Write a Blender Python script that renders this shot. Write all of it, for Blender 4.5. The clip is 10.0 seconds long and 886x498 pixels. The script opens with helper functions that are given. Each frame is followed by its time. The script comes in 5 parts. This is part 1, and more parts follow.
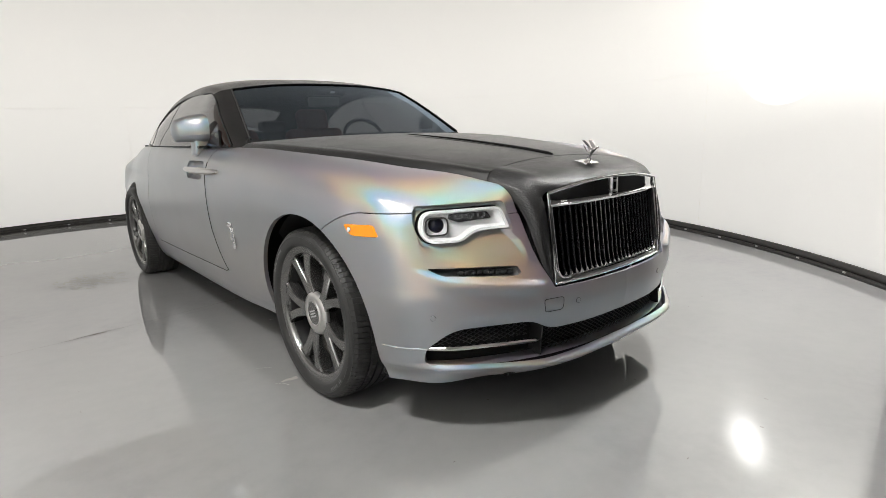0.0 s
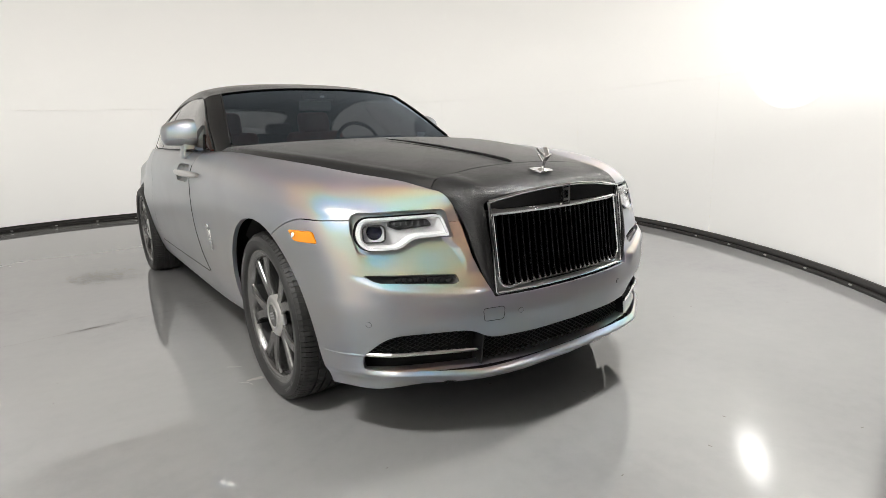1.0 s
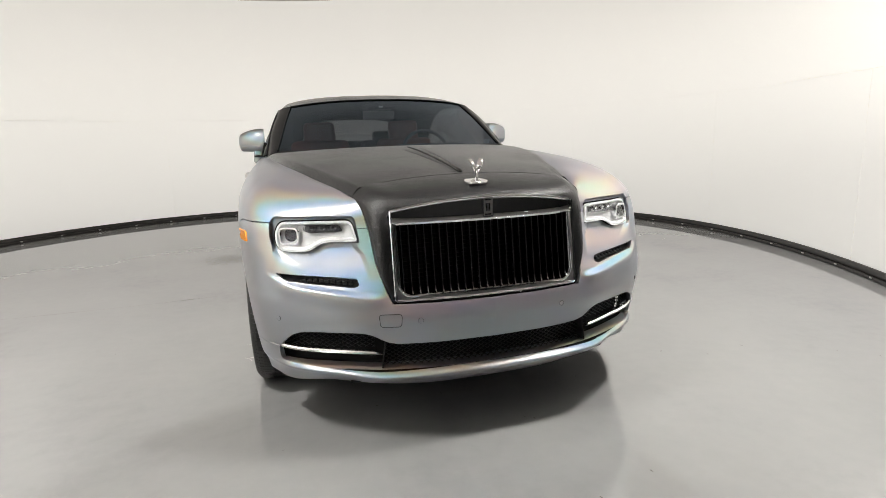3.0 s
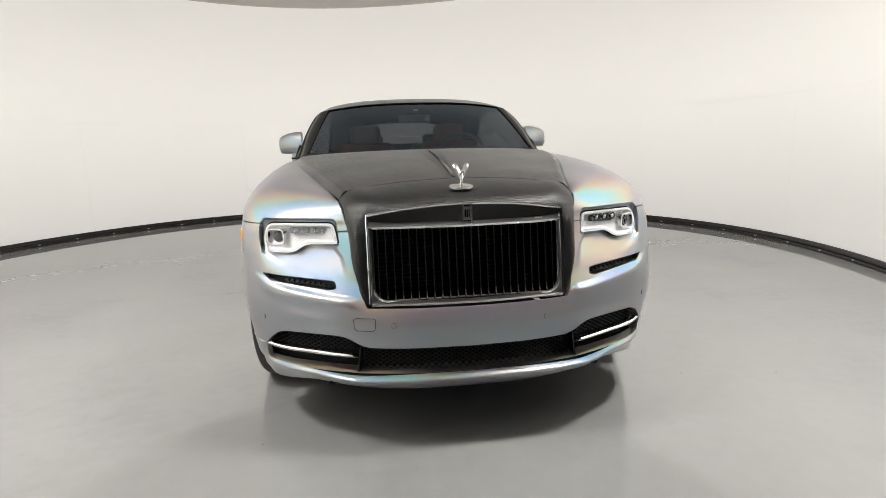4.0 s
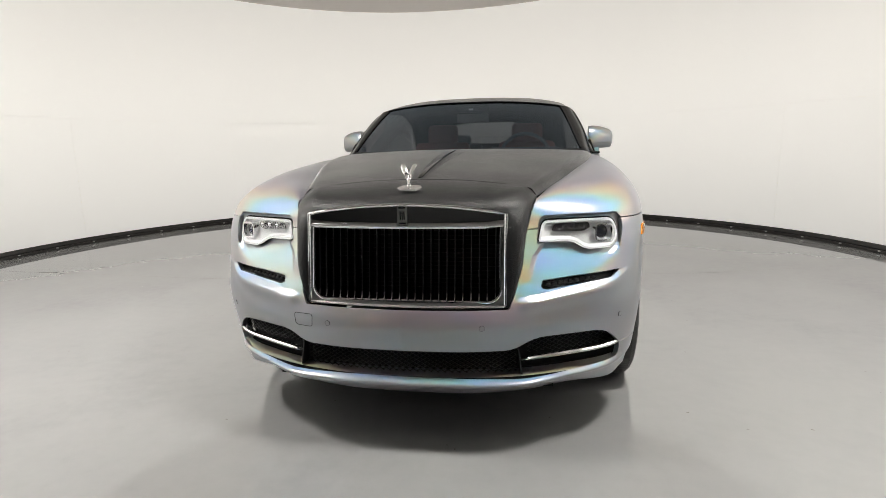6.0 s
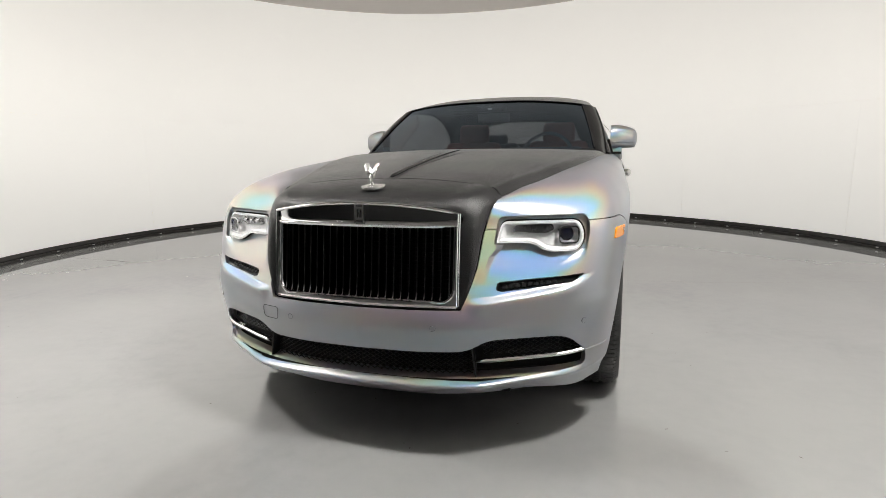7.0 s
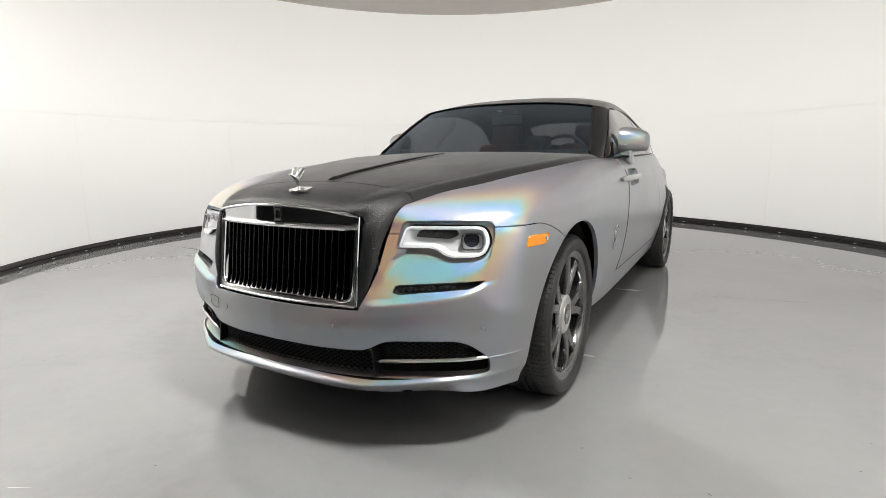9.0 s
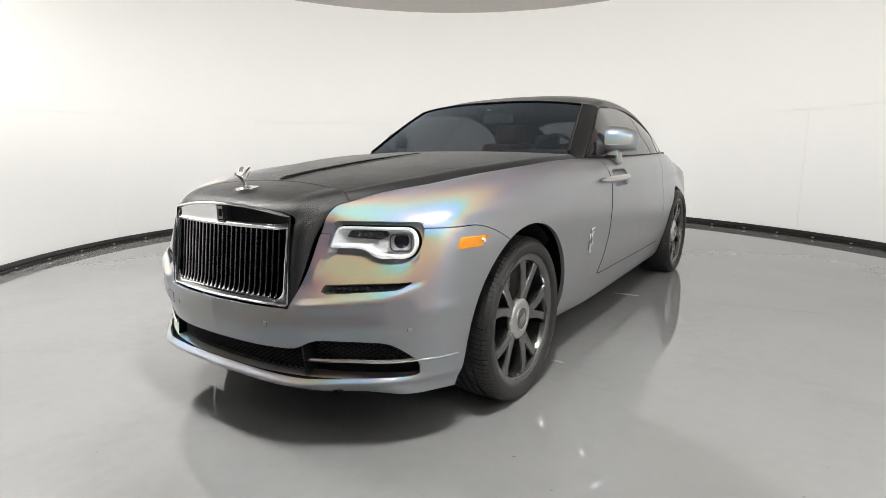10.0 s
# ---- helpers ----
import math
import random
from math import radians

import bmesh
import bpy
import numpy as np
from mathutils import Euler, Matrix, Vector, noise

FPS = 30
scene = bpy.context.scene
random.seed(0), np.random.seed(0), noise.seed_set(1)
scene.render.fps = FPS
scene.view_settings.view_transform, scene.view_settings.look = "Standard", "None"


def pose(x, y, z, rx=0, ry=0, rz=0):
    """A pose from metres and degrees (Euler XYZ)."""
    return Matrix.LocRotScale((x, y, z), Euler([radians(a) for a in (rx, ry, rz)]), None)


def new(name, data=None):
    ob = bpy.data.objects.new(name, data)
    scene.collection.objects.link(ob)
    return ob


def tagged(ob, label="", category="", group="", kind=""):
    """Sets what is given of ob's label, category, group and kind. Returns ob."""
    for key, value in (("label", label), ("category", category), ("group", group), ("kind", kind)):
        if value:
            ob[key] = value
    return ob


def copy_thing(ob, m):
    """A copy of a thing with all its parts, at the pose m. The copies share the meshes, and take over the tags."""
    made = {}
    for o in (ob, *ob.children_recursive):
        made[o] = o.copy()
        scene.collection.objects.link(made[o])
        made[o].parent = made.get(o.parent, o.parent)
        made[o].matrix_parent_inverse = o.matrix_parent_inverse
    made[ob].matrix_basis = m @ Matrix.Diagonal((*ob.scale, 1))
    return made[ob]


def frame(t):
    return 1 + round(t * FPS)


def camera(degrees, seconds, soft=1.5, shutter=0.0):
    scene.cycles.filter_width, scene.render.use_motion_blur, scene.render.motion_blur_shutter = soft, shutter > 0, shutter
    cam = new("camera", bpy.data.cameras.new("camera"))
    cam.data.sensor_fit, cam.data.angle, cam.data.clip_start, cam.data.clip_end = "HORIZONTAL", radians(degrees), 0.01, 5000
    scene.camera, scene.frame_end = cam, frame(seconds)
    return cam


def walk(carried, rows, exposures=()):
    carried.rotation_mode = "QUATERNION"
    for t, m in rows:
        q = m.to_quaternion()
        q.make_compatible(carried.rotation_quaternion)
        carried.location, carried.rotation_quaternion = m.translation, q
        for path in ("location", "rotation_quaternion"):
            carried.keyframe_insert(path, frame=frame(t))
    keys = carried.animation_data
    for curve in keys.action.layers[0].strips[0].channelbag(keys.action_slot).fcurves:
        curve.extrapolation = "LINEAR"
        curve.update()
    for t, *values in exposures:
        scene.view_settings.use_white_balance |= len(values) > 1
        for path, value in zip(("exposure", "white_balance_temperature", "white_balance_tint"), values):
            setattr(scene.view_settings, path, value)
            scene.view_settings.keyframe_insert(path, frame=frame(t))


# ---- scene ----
cam = camera(78.42, 10.0, 0.8)
# seconds, eye x y z in metres, yaw, pitch, roll in degrees
ROWS = [
    (0, -1.931, -2.104, 1.141, -40.17, -12.49, -1.98),
    (0.5, -1.821, -2.214, 1.154, -39.24, -12.62, -1.9),
    (1, -1.656, -2.324, 1.159, -36.22, -12.39, -1.82),
    (1.5, -1.444, -2.464, 1.174, -30.99, -12.19, -1.91),
    (2, -1.212, -2.61, 1.174, -25.58, -12.02, -2.07),
    (2.5, -0.951, -2.723, 1.154, -20.38, -11.66, -2.17),
    (3, -0.733, -2.822, 1.152, -15.92, -11.36, -1.94),
    (4.5, -0.14, -2.869, 1.139, -2.67, -10.59, -1.6),
    (5, 0.063, -2.859, 1.117, 1.5, -10.32, -1.48),
    (5.5, 0.266, -2.826, 1.136, 5.59, -10.49, -1.31),
    (7, 0.894, -2.693, 1.123, 17.67, -10.38, -0.9),
    (7.5, 1.084, -2.6, 1.113, 20.93, -10.42, -0.97),
    (8, 1.245, -2.549, 1.129, 23.73, -10.56, -0.71),
    (8.5, 1.431, -2.506, 1.132, 26.75, -10.35, -0.66),
    (9, 1.609, -2.434, 1.141, 29.32, -10.39, -0.65),
    (9.5, 1.779, -2.32, 1.152, 31.47, -10.68, -0.31),
    (10, 1.965, -2.188, 1.144, 34.3, -10.52, -0.51),
]
walk(cam, [(t, pose(x, y, z, 0, 0, yaw) @ pose(0, 0, 0, 90 + pitch) @ pose(0, 0, 0, 0, 0, roll)) for t, x, y, z, yaw, pitch, roll in ROWS],
     ((0, 0.0, 6420, 10), (2.5, 0.0, 6560, 10), (5.5, -0.02, 6560, 10), (7.5, 0.0, 6480, 10), (10, 0.03, 6370, 10)))


# ---------------------------------------------------------------- light and world
world = bpy.data.worlds.new("world")
world.use_nodes = True
world.node_tree.nodes["Background"].inputs["Color"].default_value = (0.02, 0.02, 0.022, 1)
world.node_tree.nodes["Background"].inputs["Strength"].default_value = 1.0
scene.world = world
scene.view_settings.exposure = 0.0

ROOM = Vector((-0.60, 2.10, 0.0))     # centre of the round photo booth
RADIUS = 4.686
CEILING = 3.43


# ---------------------------------------------------------------- materials
def material(name, color=(0.5, 0.5, 0.5), rough=0.5, metal=0.0, **more):
    m = bpy.data.materials.new(name)
    m.use_nodes = True
    b = m.node_tree.nodes["Principled BSDF"]
    b.inputs["Base Color"].default_value = (*color, 1)
    b.inputs["Roughness"].default_value = rough
    b.inputs["Metallic"].default_value = metal
    for key, value in more.items():
        b.inputs[key.replace("_", " ")].default_value = value
    return m


def node(m, kind, **values):
    n = m.node_tree.nodes.new(kind)
    for key, value in values.items():
        n.inputs[key.replace("_", " ")].default_value = value
    return n


def link(m, a, b):
    m.node_tree.links.new(a, b)


def shader(m):
    return m.node_tree.nodes["Principled BSDF"]


def ramp(m, source, stops):
    r = m.node_tree.nodes.new("ShaderNodeValToRGB")
    while len(r.color_ramp.elements) < len(stops):
        r.color_ramp.elements.new(0.5)
    for e, (at, c) in zip(r.color_ramp.elements, stops):
        e.position, e.color = at, (*((c,) * 3 if isinstance(c, float) else c), 1)
    link(m, source, r.inputs["Fac"])
    return r.outputs["Color"]


def coords(m, scale=(1, 1, 1)):
    t = m.node_tree.nodes.new("ShaderNodeTexCoord")
    p = m.node_tree.nodes.new("ShaderNodeMapping")
    p.inputs["Scale"].default_value = scale
    link(m, t.outputs["Object"], p.inputs["Vector"])
    return p.outputs["Vector"]


def noise_of(m, vector, scale, detail=4.0, rough=0.55):
    n = node(m, "ShaderNodeTexNoise", Scale=scale, Detail=detail, Roughness=rough)
    link(m, vector, n.inputs["Vector"])
    return n.outputs["Fac"]


def bump(m, height, strength, distance, target=None):
    n = node(m, "ShaderNodeBump", Strength=strength, Distance=distance)
    link(m, height, n.inputs["Height"])
    link(m, n.outputs["Normal"], (target or shader(m)).inputs["Normal"])
    return n


# colour-shift wrap: a satin metallic film whose fine grating throws rings of colour round each highlight
def wrap_film():
    m = material("grey_colour_shift_wrap", (0.180, 0.182, 0.175), 0.29, 1.0)
    base = shader(m)
    v = coords(m)
    link(m, ramp(m, noise_of(m, v, 3.0), [(0.3, 0.30), (0.7, 0.35)]), base.inputs["Roughness"])
    geo = m.node_tree.nodes.new("ShaderNodeNewGeometry")

    def vec(op, p, q, by=None):
        n = m.node_tree.nodes.new("ShaderNodeVectorMath")
        n.operation = op
        for k, value in enumerate((p, q)):
            if isinstance(value, tuple):
                n.inputs[k].default_value = value
            elif value is not None:
                link(m, value, n.inputs[k])
        if by is not None:
            n.inputs["Scale"].default_value = by
        return n.outputs[0]
    up = geo.outputs["Normal"]
    across = vec("NORMALIZE", vec("CROSS_PRODUCT", up, (0.05, 0.12, 1.0)), None)
    along = vec("CROSS_PRODUCT", up, across)
    # rings of colour round each highlight: tilt of the reflected order and its colour, blue inside, orange outside
    lobes = [(None, None, (0.03, 0.03, 0.03), 0.42, 0.0)]
    for tilt, color, rough in ((0.26, (0.03, 0.29, 1.10), 0.35), (0.36, (0.10, 0.66, 0.45), 0.35), (0.46, (0.70, 0.56, 0.06), 0.36), (0.57, (0.86, 0.31, 0.15), 0.38), (0.76, (0.14, 0.135, 0.42), 0.46)):
        for k in range(8):
            lobes.append((tilt, k * math.pi / 4 + tilt, tuple(RING_GAIN * c for c in color), rough, 0.58))
    total = None
    for tilt, angle, color, rough, stretch in lobes:
        g = node(m, "ShaderNodeBsdfAnisotropic", Roughness=rough, Anisotropy=stretch)
        g.inputs["Color"].default_value = (*color, 1)
        if tilt:
            way = vec("ADD", vec("SCALE", across, None, math.cos(angle)), vec("SCALE", along, None, math.sin(angle)))
            link(m, way, g.inputs["Tangent"])
            link(m, vec("NORMALIZE", vec("ADD", up, vec("SCALE", way, None, tilt)), None), g.inputs["Normal"])
        if total is None:
            total = g.outputs[0]
        else:
            s = m.node_tree.nodes.new("ShaderNodeAddShader")
            link(m, total, s.inputs[0])
            link(m, g.outputs[0], s.inputs[1])
            total = s.outputs[0]
    both_parts = m.node_tree.nodes.new("ShaderNodeAddShader")
    link(m, base.outputs[0], both_parts.inputs[0])
    link(m, total, both_parts.inputs[1])
    link(m, both_parts.outputs[0], m.node_tree.nodes["Material Output"].inputs["Surface"])
    return m


RING_GAIN = 0.0140
WRAP = wrap_film()


def leather_wrap(name, relief, low, high, ior):
    """Black film with an embossed hide grain."""
    m = material(name, (0.013, 0.013, 0.0135), 0.36)
    shader(m).inputs["IOR"].default_value = ior
    v = coords(m, (1.0, 0.72, 1.15))
    cells = node(m, "ShaderNodeTexVoronoi", Scale=118.0)
    cells.feature = "DISTANCE_TO_EDGE"
    warp = node(m, "ShaderNodeVectorMath")
    warp.operation = "ADD"
    wob = node(m, "ShaderNodeTexNoise", Scale=40.0, Detail=2.0)
    link(m, v, wob.inputs["Vector"])
    sc = m.node_tree.nodes.new("ShaderNodeVectorMath")
    sc.operation = "SCALE"
    sc.inputs["Scale"].default_value = 0.0035
    link(m, wob.outputs["Color"], sc.inputs[0])
    link(m, v, warp.inputs[0])
    link(m, sc.outputs[0], warp.inputs[1])
    link(m, warp.outputs[0], cells.inputs["Vector"])
    h = ramp(m, cells.outputs["Distance"], [(0.0, 0.0), (0.16, 0.75), (0.42, 1.0)])
    bump(m, h, relief, 0.0016)
    link(m, ramp(m, noise_of(m, v, 6.0), [(0.3, low), (0.7, high)]), shader(m).inputs["Roughness"])
    return m


BLACK_WRAP = leather_wrap("black_embossed_wrap", 0.52, 0.30, 0.36, 1.5)
HOOD_WRAP = leather_wrap("black_stretched_wrap", 0.30, 0.30, 0.38, 1.45)
shader(HOOD_WRAP).inputs["Sheen Weight"].default_value = 0.75
shader(HOOD_WRAP).inputs["Sheen Roughness"].default_value = 0.20
ROOF_WRAP = leather_wrap("black_roof_wrap", 0.05, 0.20, 0.26, 1.33)
CHROME = material("chrome", (0.93, 0.93, 0.94), 0.09, 1.0)
DARK_CHROME = material("black_chrome", (0.66, 0.66, 0.67), 0.04, 1.0)
BRUSHED = material("satin_metal", (0.62, 0.61, 0.60), 0.28, 1.0)
GLOSS_BLACK = material("gloss_black_plastic", (0.008, 0.008, 0.009), 0.12)
BLACK = material("black_plastic", (0.012, 0.012, 0.013), 0.55)
VOID = material("underbody_black", (0.006, 0.006, 0.006), 0.8)
SILVER = material("lamp_silver", (0.90, 0.90, 0.905), 0.28, 0.25)
LIGHT_GUIDE = material("white_light_guide", (0.78, 0.79, 0.80), 0.22)
AMBER = material("amber_lens", (0.74, 0.245, 0.003), 0.16)
RED_LEATHER = material("dark_red_leather", (0.24, 0.055, 0.038), 0.5)
DARK_LEATHER = material("dark_leather", (0.055, 0.055, 0.062), 0.55)
VANE_BLACK = material("black_vane_chrome", (0.30, 0.30, 0.32), 0.12, 1.0)
CALIPER = material("cast_metal", (0.50, 0.48, 0.42), 0.45, 0.8)


def rubber():
    m = material("tyre_rubber", (0.009, 0.009, 0.009), 0.5)
    v = coords(m)
    link(m, ramp(m, noise_of(m, v, 9.0), [(0.3, (0.016, 0.016, 0.016)), (0.75, (0.028, 0.0275, 0.027))]), shader(m).inputs["Base Color"])
    bump(m, noise_of(m, v, 300.0), 0.15, 0.0006)
    return m


RUBBER = rubber()
shader(RUBBER).inputs["Specular IOR Level"].default_value = 0.4
DISC_STEEL = material("brake_steel", (0.09, 0.09, 0.09), 0.38, 1.0)


def wheel_paint():
    m = material("anthracite_wheel_paint", (0.185, 0.184, 0.182), 0.24, 0.9)
    v = coords(m)
    link(m, ramp(m, noise_of(m, v, 12.0), [(0.3, 0.20), (0.7, 0.27)]), shader(m).inputs["Roughness"])
    return m


WHEEL_PAINT = wheel_paint()


def glass(name, tint, gloss=0.05, shine=(1, 1, 1)):
    m = bpy.data.materials.new(name)
    m.use_nodes = True
    m.node_tree.nodes.remove(shader(m))
    t = m.node_tree.nodes.new("ShaderNodeBsdfTransparent")
    t.inputs["Color"].default_value = (*tint, 1)
    g = node(m, "ShaderNodeBsdfGlossy", Roughness=0.02)
    g.inputs["Color"].default_value = (*shine, 1)
    facing = node(m, "ShaderNodeLayerWeight", Blend=0.5)
    fresnel = m.node_tree.nodes.new("ShaderNodeMath")
    fresnel.operation = "POWER"
    fresnel.inputs[1].default_value = 4.0
    link(m, facing.outputs["Facing"], fresnel.inputs[0])
    lift = node(m, "ShaderNodeMapRange", To_Min=gloss)
    link(m, fresnel.outputs[0], lift.inputs["Value"])
    fresnel = lift
    mix = m.node_tree.nodes.new("ShaderNodeMixShader")
    link(m, fresnel.outputs[0], mix.inputs[0])
    link(m, t.outputs[0], mix.inputs[1])
    link(m, g.outputs[0], mix.inputs[2])
    link(m, mix.outputs[0], m.node_tree.nodes["Material Output"].inputs["Surface"])
    return m


WINDSCREEN_GLASS = glass("tinted_windscreen_glass", (0.40, 0.42, 0.45), 0.12, (0.66, 0.82, 1.0))
TINTED_GLASS = glass("dark_tinted_glass", (0.24, 0.24, 0.235))
CLEAR_GLASS = glass("clear_lens", (0.93, 0.94, 0.95))


def floor_paint():
    m = material("grey_epoxy_floor", (0.33, 0.32, 0.305), 0.16)
    b = shader(m)
    b.inputs["IOR"].default_value = 2.2
    v = coords(m)
    big, fine = noise_of(m, v, 0.9, 5), noise_of(m, v, 14.0, 6)
    mixed = m.node_tree.nodes.new("ShaderNodeMath")
    mixed.operation = "MULTIPLY_ADD"
    mixed.inputs[1].default_value = 0.35
    link(m, fine, mixed.inputs[0])
    link(m, big, mixed.inputs[2])
    link(m, ramp(m, mixed.outputs[0], [(0.45, (0.232, 0.233, 0.235)), (0.62, (0.258, 0.258, 0.258)), (0.85, (0.276, 0.275, 0.273))]), b.inputs["Base Color"])
    link(m, ramp(m, noise_of(m, v, 2.2, 6), [(0.3, 0.022), (0.7, 0.045)]), b.inputs["Roughness"])
    long = coords(m, (1.0, 3.0, 1.0))
    waves = m.node_tree.nodes.new("ShaderNodeMath")
    waves.operation = "MULTIPLY_ADD"
    waves.inputs[1].default_value = 0.04
    link(m, noise_of(m, v, 46.0, 2), waves.inputs[0])
    link(m, noise_of(m, long, 11.0, 2), waves.inputs[2])
    bump(m, waves.outputs[0], 0.009, 0.004)
    return m


FLOOR_PAINT = floor_paint()


def wall_paint():
    m = material("white_booth_wall", (0.80, 0.785, 0.75), 0.7)
    v = coords(m)
    link(m, ramp(m, noise_of(m, v, 0.7, 4), [(0.3, (0.71, 0.698, 0.664)), (0.7, (0.75, 0.736, 0.708))]), shader(m).inputs["Base Color"])
    return m


WALL_PAINT = wall_paint()


def emissive_skin():
    """Stretched white fabric; an even added emission stands in for lamplight on it."""
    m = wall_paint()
    m.name = "emissive_white_fabric"
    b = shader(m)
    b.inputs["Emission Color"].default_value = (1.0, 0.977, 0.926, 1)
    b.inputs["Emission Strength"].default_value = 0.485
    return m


WALL_SKIN = emissive_skin()
CEILING_PAINT = material("beige_ceiling_panel", (0.60, 0.565, 0.54), 0.7)
OUTER_PAINT = material("grey_hall_wall", (0.07, 0.07, 0.069), 0.8)
STRIP = material("black_base_channel", (0.018, 0.016, 0.015), 0.4)
JOINT = material("floor_joint_dirt", (0.075, 0.066, 0.054), 0.8)
PALE_SCRAPE = material("bare_concrete_scrape", (0.42, 0.405, 0.37), 0.7)
STAIN = material("floor_stain", (0.235, 0.225, 0.20), 0.35)


def emitter(name, color, strength):
    m = bpy.data.materials.new(name)
    m.use_nodes = True
    m.node_tree.nodes.remove(shader(m))
    e = node(m, "ShaderNodeEmission", Strength=strength)
    e.inputs["Color"].default_value = (*color, 1)
    link(m, e.outputs[0], m.node_tree.nodes["Material Output"].inputs["Surface"])
    return m


HALL_GLOW = emitter("hall_lamp_diffuser", (1.0, 0.97, 0.92), 13.0)
SIDE_GLOW = emitter("side_light_diffuser", (1.0, 0.98, 0.94), 195.0)


# ---------------------------------------------------------------- mesh tools
def make(name, verts, faces, mat, parent=None, label="", smooth=True, normals=None):
    me = bpy.data.meshes.new(name)
    me.from_pydata([tuple(float(c) for c in v) for v in verts], [], [tuple(int(i) for i in f) for f in faces])
    me.materials.append(mat)
    me.validate()
    if smooth:
        me.shade_smooth()
    if normals is not None and len(normals) == len(me.vertices):
        me.normals_split_custom_set_from_vertices([tuple(float(c) for c in n) for n in normals])
    ob = new(name, me)
    if parent:
        ob.parent = parent
    return tagged(ob, label)


def part(name, bm, mat, parent=None, label="", smooth=False):
    me = bpy.data.meshes.new(name)
    bmesh.ops.recalc_face_normals(bm, faces=bm.faces)
    bm.to_mesh(me)
    bm.free()
    me.materials.append(mat)
    if smooth:
        me.shade_smooth()
        me.set_sharp_from_angle(angle=radians(38))
    ob = new(name, me)
    if parent:
        ob.parent = parent
    return tagged(ob, label)


def empty(name, parent=None, label="", m=None):
    ob = new(name)
    ob.empty_display_size = 0.1
    if parent:
        ob.parent = parent
    if m is not None:
        ob.matrix_basis = m
    return tagged(ob, label)


def add_box(bm, size, m, bevel=0.0, segments=2):
    made = bmesh.ops.create_cube(bm, size=1.0, matrix=m @ Matrix.Diagonal((*size, 1)))["verts"]
    if bevel:
        edges = list({e for v in made for e in v.link_edges})
        bmesh.ops.bevel(bm, geom=edges, offset=bevel, segments=segments, affect="EDGES", profile=0.5)


def add_tube(bm, path, radius, sides=8, caps=True, flat=1.0):
    """A tube along a path; radius a number or one a point; flat squeezes it along its second axis."""
    path = [Vector(p) for p in path]
    rads = [float(r) for r in radius] if isinstance(radius, (list, tuple)) else [radius] * len(path)
    rings, up = [], None
    for i, p in enumerate(path):
        d = (path[min(i + 1, len(path) - 1)] - path[max(i - 1, 0)]).normalized()
        if up is None:
            up = Vector((0, 0, 1)) if abs(d.z) < 0.9 else Vector((0, 1, 0))
        a = d.cross(up).normalized()
        b = a.cross(d).normalized()
        up = b
        rings.append([bm.verts.new(p + rads[i] * (math.cos(q) * a + flat * math.sin(q) * b)) for q in (2 * math.pi * k / sides for k in range(sides))])
    for r, s in zip(rings, rings[1:]):
        for k in range(sides):
            bm.faces.new((r[k], r[(k + 1) % sides], s[(k + 1) % sides], s[k]))
    if caps:
        bm.faces.new(rings[0][::-1])
        bm.faces.new(rings[-1])


def add_lathe(bm, profile, turns=48, m=Matrix(), closed=False):
    """Turns (radius, height) points round the local z axis."""
    rings = []
    for r, h in profile:
        rings.append([bm.verts.new(m @ Vector((r * math.cos(2 * math.pi * k / turns), r * math.sin(2 * math.pi * k / turns), h))) for k in range(turns)])
    pairs = list(zip(rings, rings[1:])) + ([(rings[-1], rings[0])] if closed else [])
    for a, b in pairs:
        for k in range(turns):
            bm.faces.new((a[k], a[(k + 1) % turns], b[(k + 1) % turns], b[k]))
    return rings


def add_prism(bm, outline, depth, place):
    """A plate from a 2D outline: place(a, b, d) gives the world point at depth d."""
    front = [bm.verts.new(place(a, b, 0.0)) for a, b in outline]
    back = [bm.verts.new(place(a, b, depth)) for a, b in outline]
    bm.faces.new(front)
    bm.faces.new(back[::-1])
    n = len(outline)
    for k in range(n):
        bm.faces.new((front[k], back[k], back[(k + 1) % n], front[(k + 1) % n]))


def add_ring(bm, outline, inner, depth, place):
    """A raised frame between an outline and an inner outline with as many points."""
    n = len(outline)
    rows = [[bm.verts.new(place(a, b, d)) for a, b in line] for line, d in ((outline, depth), (outline, 0.0), (inner, 0.0), (inner, depth))]
    for r, s in zip(rows, rows[1:] + rows[:1]):
        for k in range(n):
            bm.faces.new((r[k], r[(k + 1) % n], s[(k + 1) % n], s[k]))


def rounded(corners, radii, steps=6):
    """A closed 2D outline with rounded corners."""
    out, n = [], len(corners)
    radii = radii if isinstance(radii, (list, tuple)) else [radii] * n
    for i in range(n):
        p, a, b = (np.array(corners[k % n], float) for k in (i, i - 1, i + 1))
        da, db = a - p, b - p
        la, lb = np.linalg.norm(da), np.linalg.norm(db)
        r = min(radii[i], 0.48 * la, 0.48 * lb)
        s, e = p + da / la * r, p + db / lb * r
        for k in range(steps + 1):
            t = k / steps
            out.append(tuple((1 - t) ** 2 * s + 2 * t * (1 - t) * p + t * t * e))
    return out


def inset(outline, by):
    """Moves a closed outline inwards by a distance (outwards when negative)."""
    p = np.array(outline)
    area = 0.5 * np.sum(p[:, 0] * np.roll(p[:, 1], -1) - np.roll(p[:, 0], -1) * p[:, 1])
    d = np.roll(p, -1, 0) - np.roll(p, 1, 0)
    n = np.stack([-d[:, 1], d[:, 0]], 1) / (np.linalg.norm(d, axis=1, keepdims=True) + 1e-9) * np.sign(area)
    return [tuple(q) for q in p + by * n]


